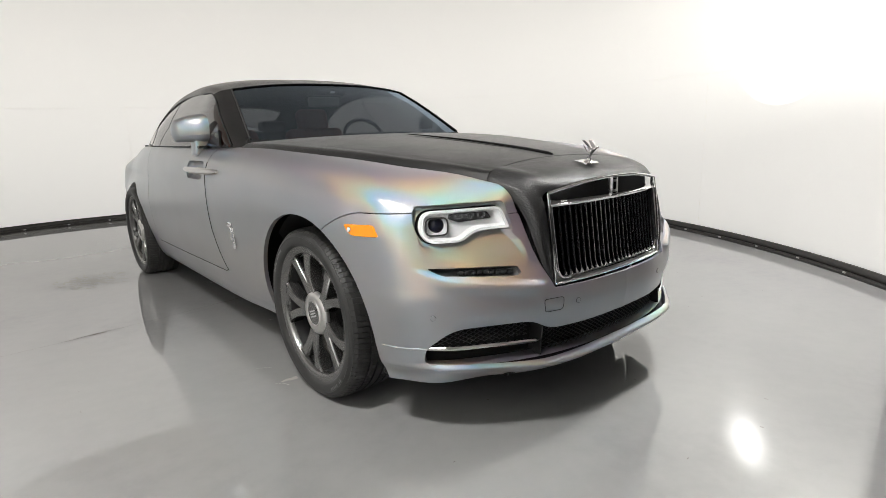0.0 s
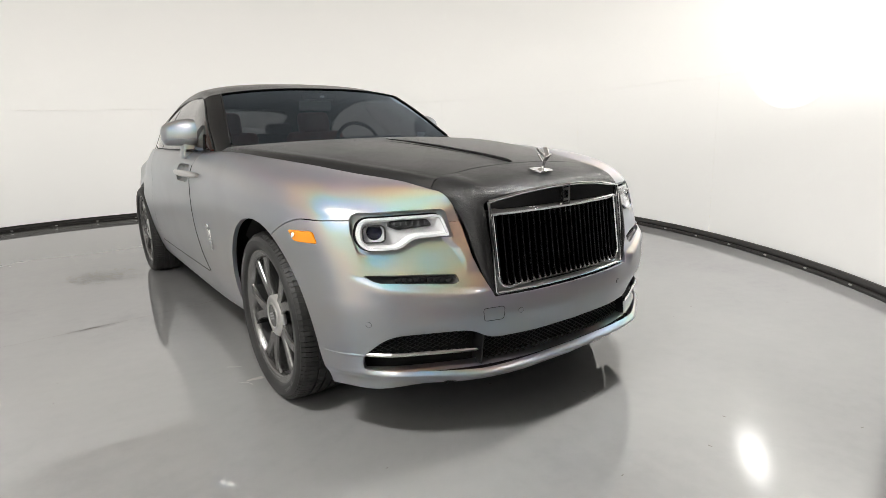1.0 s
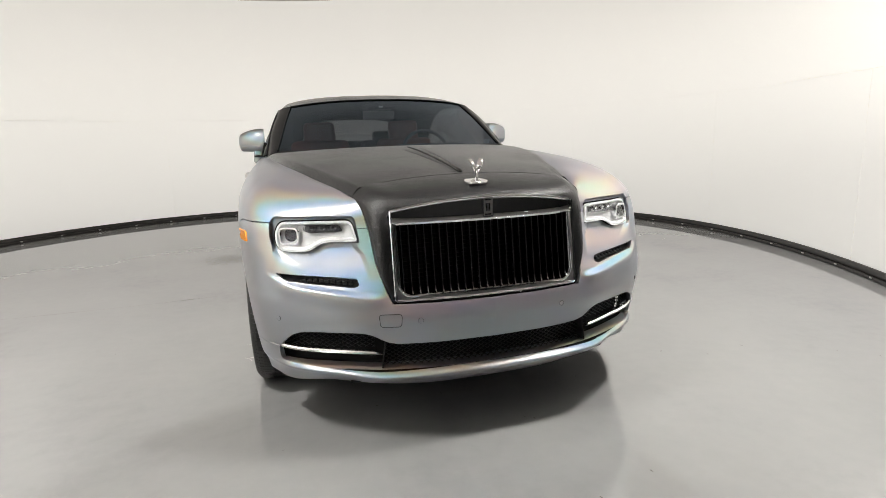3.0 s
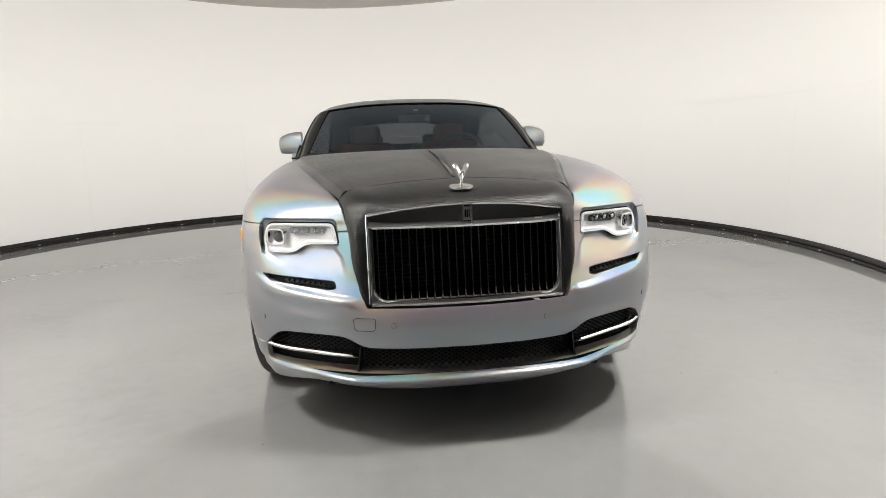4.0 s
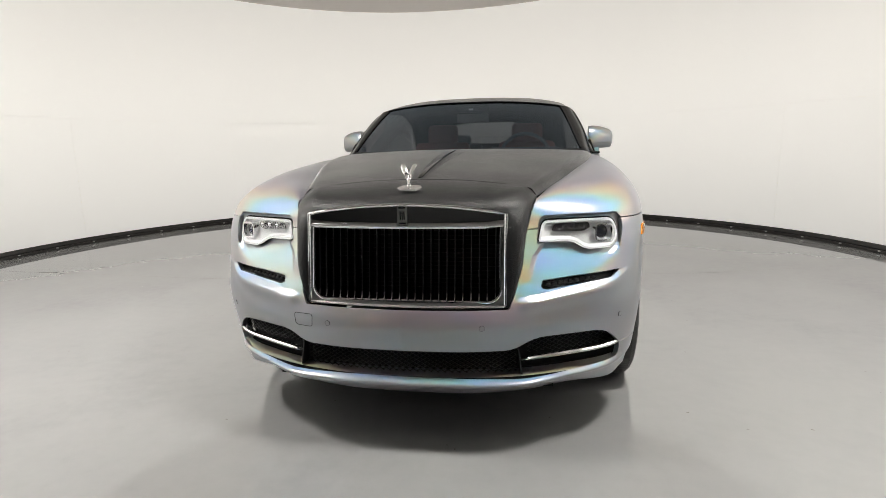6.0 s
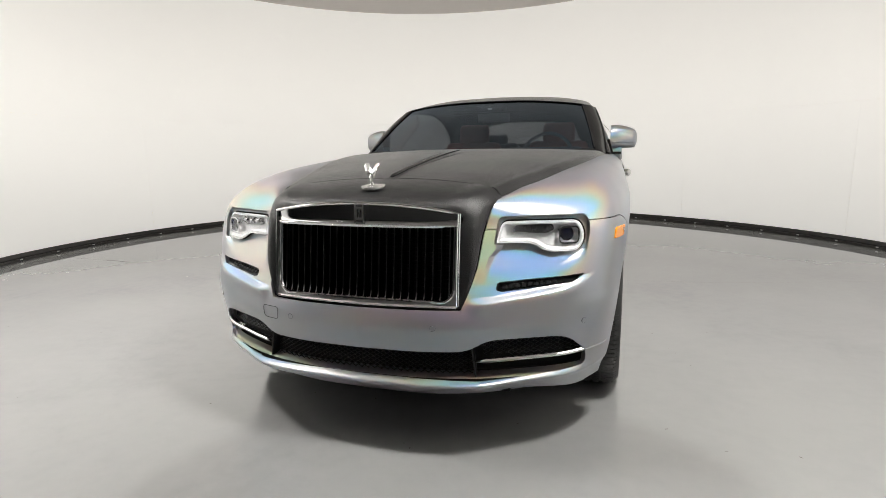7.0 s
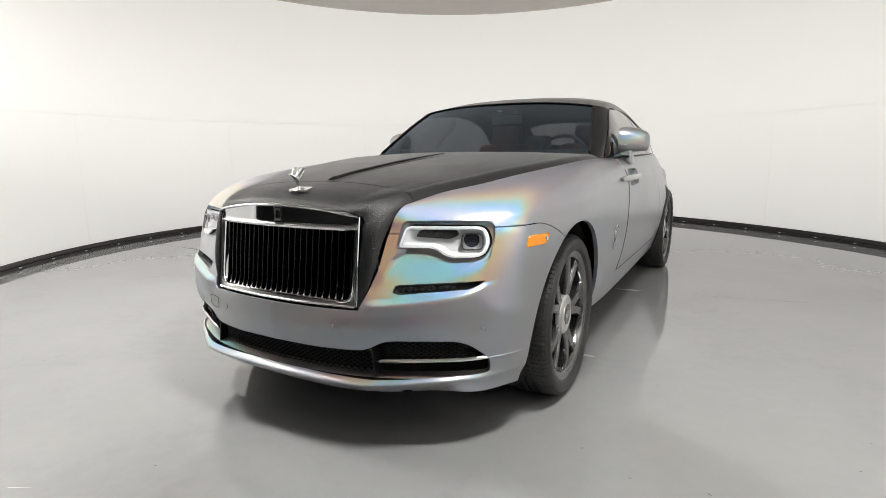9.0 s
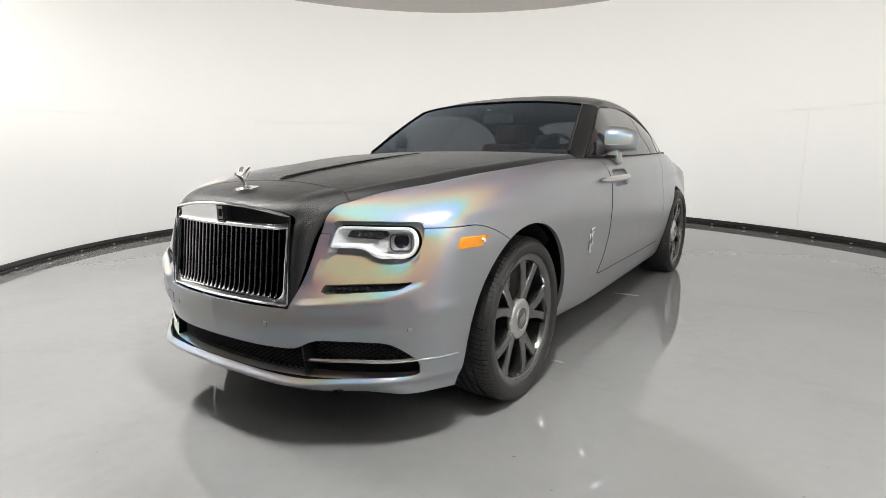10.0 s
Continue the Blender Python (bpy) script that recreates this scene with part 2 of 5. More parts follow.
def distance_to(outline):
    """Signed distance to a closed 2D outline, negative inside."""
    p = np.array(outline, float)
    q = np.roll(p, -1, 0)

    def f(a, b):
        pts = np.stack([a, b], -1)
        best, inside = np.full(len(pts), 1e9), np.zeros(len(pts), bool)
        for s, e in zip(p, q):
            d = e - s
            t = np.clip(((pts - s) @ d) / (d @ d + 1e-12), 0, 1)
            best = np.minimum(best, np.linalg.norm(pts - s - t[:, None] * d, axis=1))
            cross = (s[1] > pts[:, 1]) != (e[1] > pts[:, 1])
            inside ^= cross & (pts[:, 0] < (e[0] - s[0]) * (pts[:, 1] - s[1]) / (e[1] - s[1] + 1e-12) + s[0])
        return np.where(inside, -best, best)
    return f


def hermite(knots, values, t):
    """A smooth curve through values at the knots, read at t."""
    k, v, t = np.asarray(knots, float), np.asarray(values, float), np.asarray(t, float)
    flat = v.reshape(len(k), -1)
    slope = np.diff(flat, axis=0) / np.diff(k)[:, None]
    tan = np.vstack([slope[:1], np.zeros((len(k) - 2, flat.shape[1])), slope[-1:]])
    w = np.diff(k)[:, None]
    tan[1:-1] = (slope[:-1] * w[1:] + slope[1:] * w[:-1]) / (w[1:] + w[:-1])
    i = np.clip(np.searchsorted(k, t, "right") - 1, 0, len(k) - 2)
    h = (k[i + 1] - k[i])[:, None]
    s = ((t - k[i]) / h[:, 0])[:, None]
    out = ((2 * s**3 - 3 * s**2 + 1) * flat[i] + (s**3 - 2 * s**2 + s) * h * tan[i] + (3 * s**2 - 2 * s**3) * flat[i + 1] + (s**3 - s**2) * h * tan[i + 1])
    return out.reshape(len(t), *v.shape[1:])


class Loft:
    """A smooth surface through a net of points [level][station]; u runs over the stations, v over the levels, both 0 to 1."""

    def __init__(self, net):
        self.net = np.array(net, float)
        self.v = self.knots(self.net, 0)
        self.u = self.knots(self.net, 1)

    @staticmethod
    def knots(net, axis):
        step = np.linalg.norm(np.diff(net, axis=axis), axis=2).mean(1 - axis)
        k = np.r_[0, np.cumsum(np.maximum(step, 1e-4) ** 0.8)]
        return k / k[-1]

    def __call__(self, u, v):
        rows = hermite(self.v, self.net, v)                       # one row of stations for each v
        out = np.empty((len(u), 3))
        k, i = self.u, np.clip(np.searchsorted(self.u, u, "right") - 1, 0, len(self.u) - 2)
        for seg in np.unique(i):
            at = i == seg
            lo, hi = max(seg - 1, 0), min(seg + 3, len(k))
            sub = rows[at][:, lo:hi]
            out[at] = self.across(k, sub, lo, seg, u[at])
        return out

    def across(self, k, sub, lo, seg, u):
        def p(j):
            return sub[:, j - lo]
        h = k[seg + 1] - k[seg]
        mid = (p(seg + 1) - p(seg)) / h
        if seg > 0:
            a = (p(seg) - p(seg - 1)) / (k[seg] - k[seg - 1])
            m0 = (a * h + mid * (k[seg] - k[seg - 1])) / (k[seg + 1] - k[seg - 1])
        else:
            m0 = mid
        if seg + 2 < len(k):
            b = (p(seg + 2) - p(seg + 1)) / (k[seg + 2] - k[seg + 1])
            m1 = (mid * (k[seg + 2] - k[seg + 1]) + b * h) / (k[seg + 2] - k[seg])
        else:
            m1 = mid
        s = ((u - k[seg]) / h)[:, None]
        return ((2 * s**3 - 3 * s**2 + 1) * p(seg) + (s**3 - 2 * s**2 + s) * h * m0 + (3 * s**2 - 2 * s**3) * p(seg + 1) + (s**3 - s**2) * h * m1)


class Sheet:
    """A surface in small faces, to be cut along lines into panels."""

    def __init__(self, surface, us, vs):
        self.surface = surface
        uu, vv = np.meshgrid(us, vs)
        self.uv = np.stack([uu.ravel(), vv.ravel()], 1)
        self.xyz = surface(self.uv[:, 0], self.uv[:, 1])
        n, m = len(us), len(vs)
        self.all = [(j * n + i, j * n + i + 1, (j + 1) * n + i + 1, (j + 1) * n + i) for j in range(m - 1) for i in range(n - 1)]

    def cut(self, polys, f):
        """Parts the faces at f = 0: those where f < 0, and those where f > 0. f takes the places."""
        val = f(self.xyz)
        val = np.where(np.abs(val) < 1e-6, 1e-6, val)
        edges = {}
        for poly in polys:
            for a, b in zip(poly, poly[1:] + poly[:1]):
                if val[a] * val[b] < 0:
                    edges.setdefault((min(a, b), max(a, b)), None)
        if edges:
            e = np.array(list(edges))
            lo, hi = np.zeros(len(e)), np.ones(len(e))
            fa = val[e[:, 0]]
            for _ in range(9):
                mid = 0.5 * (lo + hi)
                uv = self.uv[e[:, 0]] * (1 - mid)[:, None] + self.uv[e[:, 1]] * mid[:, None]
                same = f(self.surface(uv[:, 0], uv[:, 1])) * fa > 0
                lo, hi = np.where(same, mid, lo), np.where(same, hi, mid)
            mid = 0.5 * (lo + hi)
            uv = self.uv[e[:, 0]] * (1 - mid)[:, None] + self.uv[e[:, 1]] * mid[:, None]
            start = len(self.uv)
            self.uv = np.vstack([self.uv, uv])
            self.xyz = np.vstack([self.xyz, self.surface(uv[:, 0], uv[:, 1])])
            for n, key in enumerate(edges):
                edges[key] = start + n
        neg, pos = [], []
        for poly in polys:
            v = [val[i] for i in poly]
            if max(v) < 0:
                neg.append(poly)
            elif min(v) > 0:
                pos.append(poly)
            else:
                inn, out = [], []
                for a, b in zip(poly, poly[1:] + poly[:1]):
                    (inn if val[a] < 0 else out).append(a)
                    if val[a] * val[b] < 0:
                        c = edges[(min(a, b), max(a, b))]
                        inn.append(c)
                        out.append(c)
                if len(inn) > 2:
                    neg.append(tuple(inn))
                if len(out) > 2:
                    pos.append(tuple(out))
        return neg, pos

    def normals(self, idx):
        uv, d = self.uv[idx], 1e-4
        lo, hi = np.clip(uv - d, 0, 1), np.clip(uv + d, 0, 1)
        du = self.surface(hi[:, 0], uv[:, 1]) - self.surface(lo[:, 0], uv[:, 1])
        dv = self.surface(uv[:, 0], hi[:, 1]) - self.surface(uv[:, 0], lo[:, 1])
        n = np.cross(du, dv)
        return n / (np.linalg.norm(n, axis=1, keepdims=True) + 1e-12)

    def mesh(self, polys, depth=0.012, offset=0.0, flip=1.0):
        """Vertices, faces and normals of some faces, with a rim turned in by depth."""
        idx = sorted({i for p in polys for i in p})
        at = {i: k for k, i in enumerate(idx)}
        n = self.normals(np.array(idx)) * flip
        v = self.xyz[idx] + offset * n
        faces = [tuple(at[i] for i in p) if flip > 0 else tuple(at[i] for i in p[::-1]) for p in polys]
        count = {}
        for f in faces:
            for a, b in zip(f, f[1:] + f[:1]):
                count[(a, b)] = 1
        rim = [(a, b) for a, b in count if (b, a) not in count and not (abs(v[a][0]) < 1e-4 and abs(v[b][0]) < 1e-4)]
        verts, norms = list(v), list(n)
        if depth:
            for a, b in rim:
                t = v[b] - v[a]
                out = np.cross(t, n[a])
                out = out / (np.linalg.norm(out) + 1e-12)
                k = len(verts)
                verts += [v[a], v[b], v[b] - depth * n[b], v[a] - depth * n[a]]
                norms += [out] * 4
                faces.append((k + 1, k, k + 3, k + 2))
        return np.array(verts), faces, np.array(norms)


def mirrored(data):
    v, f, n = data
    s = np.array([-1, 1, 1])
    return v * s, [p[::-1] for p in f], n * s


def both(data):
    v, f, n = data
    n = n.copy()
    n[np.abs(v[:, 0]) < 1e-4, 0] = 0
    a, b = (v, f, n), mirrored((v, f, n))
    return np.vstack([a[0], b[0]]), a[1] + [tuple(i + len(v) for i in p) for p in b[1]], np.vstack([a[2], b[2]])


# ---------------------------------------------------------------- the room
def wall_r(angle):
    """The booth's radius at an angle in degrees: nearly, but not quite, round."""
    a = radians(angle)
    return (RADIUS - 0.034 * math.cos(a) + 0.103 * math.sin(a) - 0.035 * math.cos(2 * a) - 0.130 * math.sin(2 * a)
            - 0.011 * math.cos(3 * a) + 0.052 * math.sin(3 * a) + 0.032 * math.cos(4 * a) + 0.076 * math.sin(4 * a))


def ring_wall(name, inner, outer, z0, z1, a0, a1, steps, mat):
    """An upright curved slab between two radii and two angles (degrees) round the booth's centre."""
    verts, faces = [], []
    for k in range(steps + 1):
        a = radians(a0 + (a1 - a0) * k / steps)
        base = wall_r(a0 + (a1 - a0) * k / steps)
        for r, z in ((base + inner, z0), (base + inner, z1), (base + outer, z1), (base + outer, z0)):
            verts.append((ROOM.x + r * math.cos(a), ROOM.y + r * math.sin(a), z))
    for k in range(steps):
        for j in range(4):
            a, b = 4 * k + j, 4 * k + (j + 1) % 4
            faces.append((a, b, b + 4, a + 4))
    faces += [(3, 2, 1, 0), tuple(4 * steps + j for j in range(4))]
    ob = make(name, verts, faces, mat, smooth=False)
    ob.data.polygons.foreach_set("use_smooth", [len(p.vertices) == 4 and abs(p.normal.z) < 0.5 for p in ob.data.polygons])
    return ob


bm = bmesh.new()
bmesh.ops.create_grid(bm, x_segments=40, y_segments=40, size=9.0, matrix=Matrix.Translation((ROOM.x, ROOM.y - 1.5, 0)))
tagged(part("floor", bm, FLOOR_PAINT), "glossy grey epoxy floor with scuffs and fine cracks", "floor", kind="structure")
A0, A1 = -47.6, 250.6
# the wall's brightness is partly emission added to its material
tagged(ring_wall("wall_booth", 0.0, 0.10, 0.085, CEILING, A0, A1, 180, WALL_SKIN), "curved white fabric wall with faint seams, brightened by its own added emission", "wall", kind="structure")
skirt = tagged(ring_wall("baseboard", -0.012, 0.06, 0.0, 0.083, A0 - 3, A1, 184, STRIP), "black metal channel along the foot of the wall", "baseboard", kind="structure")
lip = ring_wall("channel_lip", -0.034, -0.014, 0.0, 0.030, A0 - 3, A1, 184, STRIP)
lip.parent = skirt
bm = bmesh.new()
for k in range(50):
    a = radians(A0 + 4 + 5.8 * k)
    r = wall_r(A0 + 4 + 5.8 * k) - 0.036
    add_box(bm, (0.03, 0.012, 0.012), Matrix.Translation((ROOM.x + r * math.cos(a), ROOM.y + r * math.sin(a), 0.024)) @ Matrix.Rotation(a + math.pi / 2, 4, "Z"), 0.003, 1)
clips = part("channel_clip", bm, BRUSHED, skirt)
clips["kind"] = "stuff"
bm = bmesh.new()
bmesh.ops.create_grid(bm, x_segments=2, y_segments=2, size=9.0, matrix=Matrix.Translation((ROOM.x, ROOM.y - 1.5, CEILING + 0.06)))
bmesh.ops.solidify(bm, geom=bm.faces[:], thickness=0.05)
tagged(part("ceiling", bm, CEILING_PAINT), "beige panelled ceiling above the booth", "ceiling", kind="structure")
for n, (size, at) in enumerate((((18, 0.1, 3.6), (0, -10.45, 1.7)), ((18, 0.1, 3.6), (0, 7.45, 1.7)), ((0.1, 18, 3.6), (-8.95, -1.5, 1.7)), ((0.1, 18, 3.6), (8.95, -1.5, 1.7)))):
    bm = bmesh.new()
    add_box(bm, size, Matrix.Translation((ROOM.x + at[0], ROOM.y + at[1], at[2])))
    tagged(part("wall_" + ("south", "north", "west", "east")[n], bm, OUTER_PAINT), "plain grey wall of the hall round the booth", "wall", kind="structure")


def wall_point(angle, z, off=0.0):
    a = radians(angle)
    return Vector((ROOM.x + (wall_r(angle) - off) * math.cos(a), ROOM.y + (wall_r(angle) - off) * math.sin(a), z))


# fine seams of the wall panels
SEAM = material("wall_seam", (0.75, 0.735, 0.70), 0.5)
bm = bmesh.new()
for a in (-22, 4, 31, 58, 85, 112, 139, 166, 193):
    p, q = wall_point(a, 0.09, 0.0), wall_point(a, 1.58, 0.0)
    add_tube(bm, [p, q], 0.0016, 6)
for a in range(-44, 224, 4):
    add_tube(bm, [wall_point(a + k, 1.58 + 0.004 * math.sin(a * 0.31), 0.0) for k in (0, 1, 2, 3, 4)], 0.0018, 5, False)
seams = part("wall_seam", bm, SEAM)
tagged(seams, "faint joints between the white wall panels", "seam", kind="structure")


# ceiling lights
def ceiling_light(glow):
    e = tagged(empty("ceiling_light"), "square white LED panel set in the ceiling", "ceiling light", "LED panels in the ceiling")
    bm = bmesh.new()
    o = [(-0.26, -0.26), (0.26, -0.26), (0.26, 0.26), (-0.26, 0.26)]
    i = [(-0.235, -0.235), (0.235, -0.235), (0.235, 0.235), (-0.235, 0.235)]
    add_ring(bm, o, i, 0.03, lambda a, b, d: Vector((a, b, -0.03 + d)))
    part("frame", bm, WALL_PAINT, e)
    bm = bmesh.new()
    add_prism(bm, i, 0.008, lambda a, b, d: Vector((a, b, -0.018 + d)))
    part("diffuser", bm, glow, e, "glowing white diffuser")
    return e


light = ceiling_light(SIDE_GLOW)
light.matrix_basis = Matrix.Translation((-2.35, -1.05, CEILING))
copy_thing(light, Matrix.Translation((1.62, -1.0, CEILING)))

# hall lamps outside the open side of the booth
def hall_lamp():
    e = tagged(empty("hall_lamp"), "round white lamp on the hall ceiling", "ceiling lamp", "lamps of the hall")
    bm = bmesh.new()
    add_lathe(bm, [(0.17, 0.0), (0.19, 0.004), (0.20, 0.05), (0.15, 0.09)], 32)
    part("lamp_rim", bm, BLACK, e, "black lamp rim", smooth=True)
    bm = bmesh.new()
    add_lathe(bm, [(0.0005, 0.004), (0.08, 0.004), (0.171, 0.006)], 32)
    part("lamp_diffuser", bm, HALL_GLOW, e, "glowing round diffuser", smooth=True)
    return e


hall = hall_lamp()
hall.matrix_basis = Matrix.Translation((-3.4, -5.2, 3.35))
copy_thing(hall, Matrix.Translation((3.4, -5.2, 3.35)))

# round flood lamp glare on the wall, put into the emission of a disc
LAMP_ANGLE, LAMP_Z = -32.8, 1.87
lamp = tagged(empty("wall_lamp_glare", m=Matrix.Translation(wall_point(LAMP_ANGLE, LAMP_Z)) @ Matrix.Rotation(radians(LAMP_ANGLE - 90), 4, "Z") @ Matrix.Rotation(radians(90), 4, "X")),
              "round white flood lamp glare on the booth wall, put in as emission", "wall lamp")
def glare_patch():
    """Wall fabric with a flood lamp's glare put in as emission, fading outwards."""
    m = emissive_skin()
    m.name = "glare_painted_fabric"
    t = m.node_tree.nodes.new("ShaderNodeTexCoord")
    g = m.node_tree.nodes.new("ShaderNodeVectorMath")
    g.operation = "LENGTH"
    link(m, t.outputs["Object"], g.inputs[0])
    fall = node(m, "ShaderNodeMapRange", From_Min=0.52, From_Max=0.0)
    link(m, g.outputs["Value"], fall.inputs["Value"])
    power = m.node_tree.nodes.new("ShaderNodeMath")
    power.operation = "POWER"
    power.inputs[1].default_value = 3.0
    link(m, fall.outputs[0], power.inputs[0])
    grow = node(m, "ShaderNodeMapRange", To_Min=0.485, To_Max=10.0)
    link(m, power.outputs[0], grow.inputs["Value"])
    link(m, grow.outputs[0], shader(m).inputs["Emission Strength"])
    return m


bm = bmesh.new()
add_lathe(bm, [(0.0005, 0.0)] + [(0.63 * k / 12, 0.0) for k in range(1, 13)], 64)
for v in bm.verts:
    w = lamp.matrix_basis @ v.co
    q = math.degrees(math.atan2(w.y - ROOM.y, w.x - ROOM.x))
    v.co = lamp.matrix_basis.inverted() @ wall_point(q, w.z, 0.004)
part("glare_disc", bm, glare_patch(), lamp, "patch of white fabric with the glare put in as emission", smooth=True)
# unseen body added behind the glare; it gives no light itself
bm = bmesh.new()
add_lathe(bm, [(0.0005, -0.16), (0.12, -0.16), (0.14, -0.20), (0.14, -0.30), (0.0005, -0.30)], 32)
part("lamp_body", bm, BLACK, lamp, "added black lamp body, unseen behind the fabric", smooth=True)


# floor joint, scrapes and stains
def floor_strip(points, widths, z=0.0015):
    verts, faces = [], []
    p = [Vector((*q, 0)) for q in points]
    for k, q in enumerate(p):
        d = (p[min(k + 1, len(p) - 1)] - p[max(k - 1, 0)]).normalized()
        s = Vector((-d.y, d.x, 0)) * widths[k] * 0.5
        verts += [q + s + Vector((0, 0, z)), q - s + Vector((0, 0, z))]
    for k in range(len(p) - 1):
        faces.append((2 * k, 2 * k + 1, 2 * k + 3, 2 * k + 2))
    return verts, faces


rng = random.Random(4)
knots = [(-5.2, 1.74), (-3.9, 1.68), (-2.0, 1.61), (-0.7, 1.71), (0.9, 2.05), (1.9, 2.20), (2.9, 2.50), (3.9, 2.78)]
xs = np.linspace(-5.0, 3.3, 150)
ys = hermite([k[0] for k in knots], [[k[1]] for k in knots], xs)[:, 0]
pts = [(x, y + rng.gauss(0, 0.004)) for x, y in zip(xs, ys)]
v, f = floor_strip(pts, [0.0022 + 0.012 * max(0, noise.noise((x * 2.3, 3.1, 0))) for x, y in pts])
tagged(make("floor_crack", v, f, JOINT, smooth=False), "thin dirty expansion crack across the grey floor", "crack", kind="structure")


def blotch(name, x, y, rx, ry, mat, label, seed, z=0.0012, turn=0.0):
    verts = [(x, y, z)]
    n = 28
    for k in range(n):
        a = 2 * math.pi * k / n
        r = 0.7 + 0.5 * noise.noise((math.cos(a) * 1.3 + seed, math.sin(a) * 1.3, seed * 0.7))
        px, py = rx * r * math.cos(a), ry * r * math.sin(a)
        verts.append((x + px * math.cos(turn) - py * math.sin(turn), y + px * math.sin(turn) + py * math.cos(turn), z))
    return tagged(make(name, verts, [(0, 1 + k, 1 + (k + 1) % n) for k in range(n)], mat, smooth=False), label, "stain", kind="structure")


blotch("floor_stain", 0.90, 0.459, 0.05, 0.022, STAIN, "small brown stain on the floor beside the wheel", 5)
blotch("floor_stain", -0.95, 0.208, 0.05, 0.022, STAIN, "small brown damp stain on the floor beside the wheel", 8)
blotch("floor_stain", 0.825, 2.035, 0.11, 0.03, PALE_SCRAPE, "pale chipped patch of bare concrete on the floor", 11, turn=0.1)
blotch("floor_chip", -1.52, 1.635, 0.06, 0.012, JOINT, "chipped dark edge of the floor crack", 3)
verts, faces = [], []
for k in range(150):
    # tyre scuffs beside the rear wheel: short faint streaks
    x, y = rng.gauss(-1.37, 0.11), rng.gauss(3.14, 0.11)
    s_, t_, q = rng.uniform(0.015, 0.05), rng.uniform(0.004, 0.014), rng.gauss(2.2, 0.5)
    b = len(verts)
    for u, w in ((-s_, -t_), (s_, -t_ * 0.4), (s_ * 0.7, t_), (-s_ * 0.8, t_ * 0.6)):
        verts.append((x + u * math.cos(q) - w * math.sin(q), y + u * math.sin(q) + w * math.cos(q), 0.0010 + 0.000002 * k))
    faces.append((b, b + 1, b + 2, b + 3))
SCUFF = material("tyre_scuff", (0.235, 0.23, 0.21), 0.12)
tagged(make("floor_scuff", verts, faces, SCUFF, smooth=False), "faint brown tyre scuffs on the floor", "scuffs", kind="stuff")
verts, faces = [], []
for k in range(190):
    a, r = rng.uniform(0, 2 * math.pi), 4.4 * math.sqrt(rng.random())
    x, y = ROOM.x + r * math.cos(a), ROOM.y - 1.0 + r * math.sin(a)
    s, t, q = rng.uniform(0.002, 0.008), rng.uniform(0.0015, 0.003), rng.uniform(0, 3.1)
    b = len(verts)
    for u, w in ((-s, -t), (s, -t * 0.6), (s * 0.8, t), (-s * 0.7, t * 0.8)):
        verts.append((x + u * math.cos(q) - w * math.sin(q), y + u * math.sin(q) + w * math.cos(q), 0.0013))
    faces.append((b, b + 1, b + 2, b + 3))
tagged(make("floor_speck", verts, faces, JOINT, smooth=False), "small dark chips and specks on the floor", "specks", kind="stuff")
verts, faces = [], []
for k in range(9):
    x, y, q = rng.gauss(ROOM.x + 0.3, 1.6), rng.gauss(0.4, 1.5), rng.uniform(0, 3.1)
    s_, t_ = rng.uniform(0.015, 0.07), rng.uniform(0.0006, 0.0016)
    bend = rng.uniform(-0.3, 0.3) * s_
    b = len(verts)
    for u, w in ((-s_, -t_), (0.0, bend - t_), (s_, -t_ * 0.5), (s_, t_ * 0.5), (0.0, bend + t_), (-s_, t_)):
        verts.append((x + u * math.cos(q) - w * math.sin(q), y + u * math.sin(q) + w * math.cos(q), 0.0014))
    faces += [(b, b + 1, b + 4, b + 5), (b + 1, b + 2, b + 3, b + 4)]
tagged(make("floor_scratch", verts, faces, PALE_SCRAPE, smooth=False), "fine pale scratches in the floor paint", "scratches", kind="stuff")


# ---------------------------------------------------------------- the car: body surface
# x is measured from the middle of the car, y from the front axle (front is -y), z from the floor
car = tagged(empty("car"), "two-door luxury coupe in grey colour-shift wrap with black bonnet", "car")
FRONT_X = (0.0, 0.25, 0.44, 0.60, 0.76)
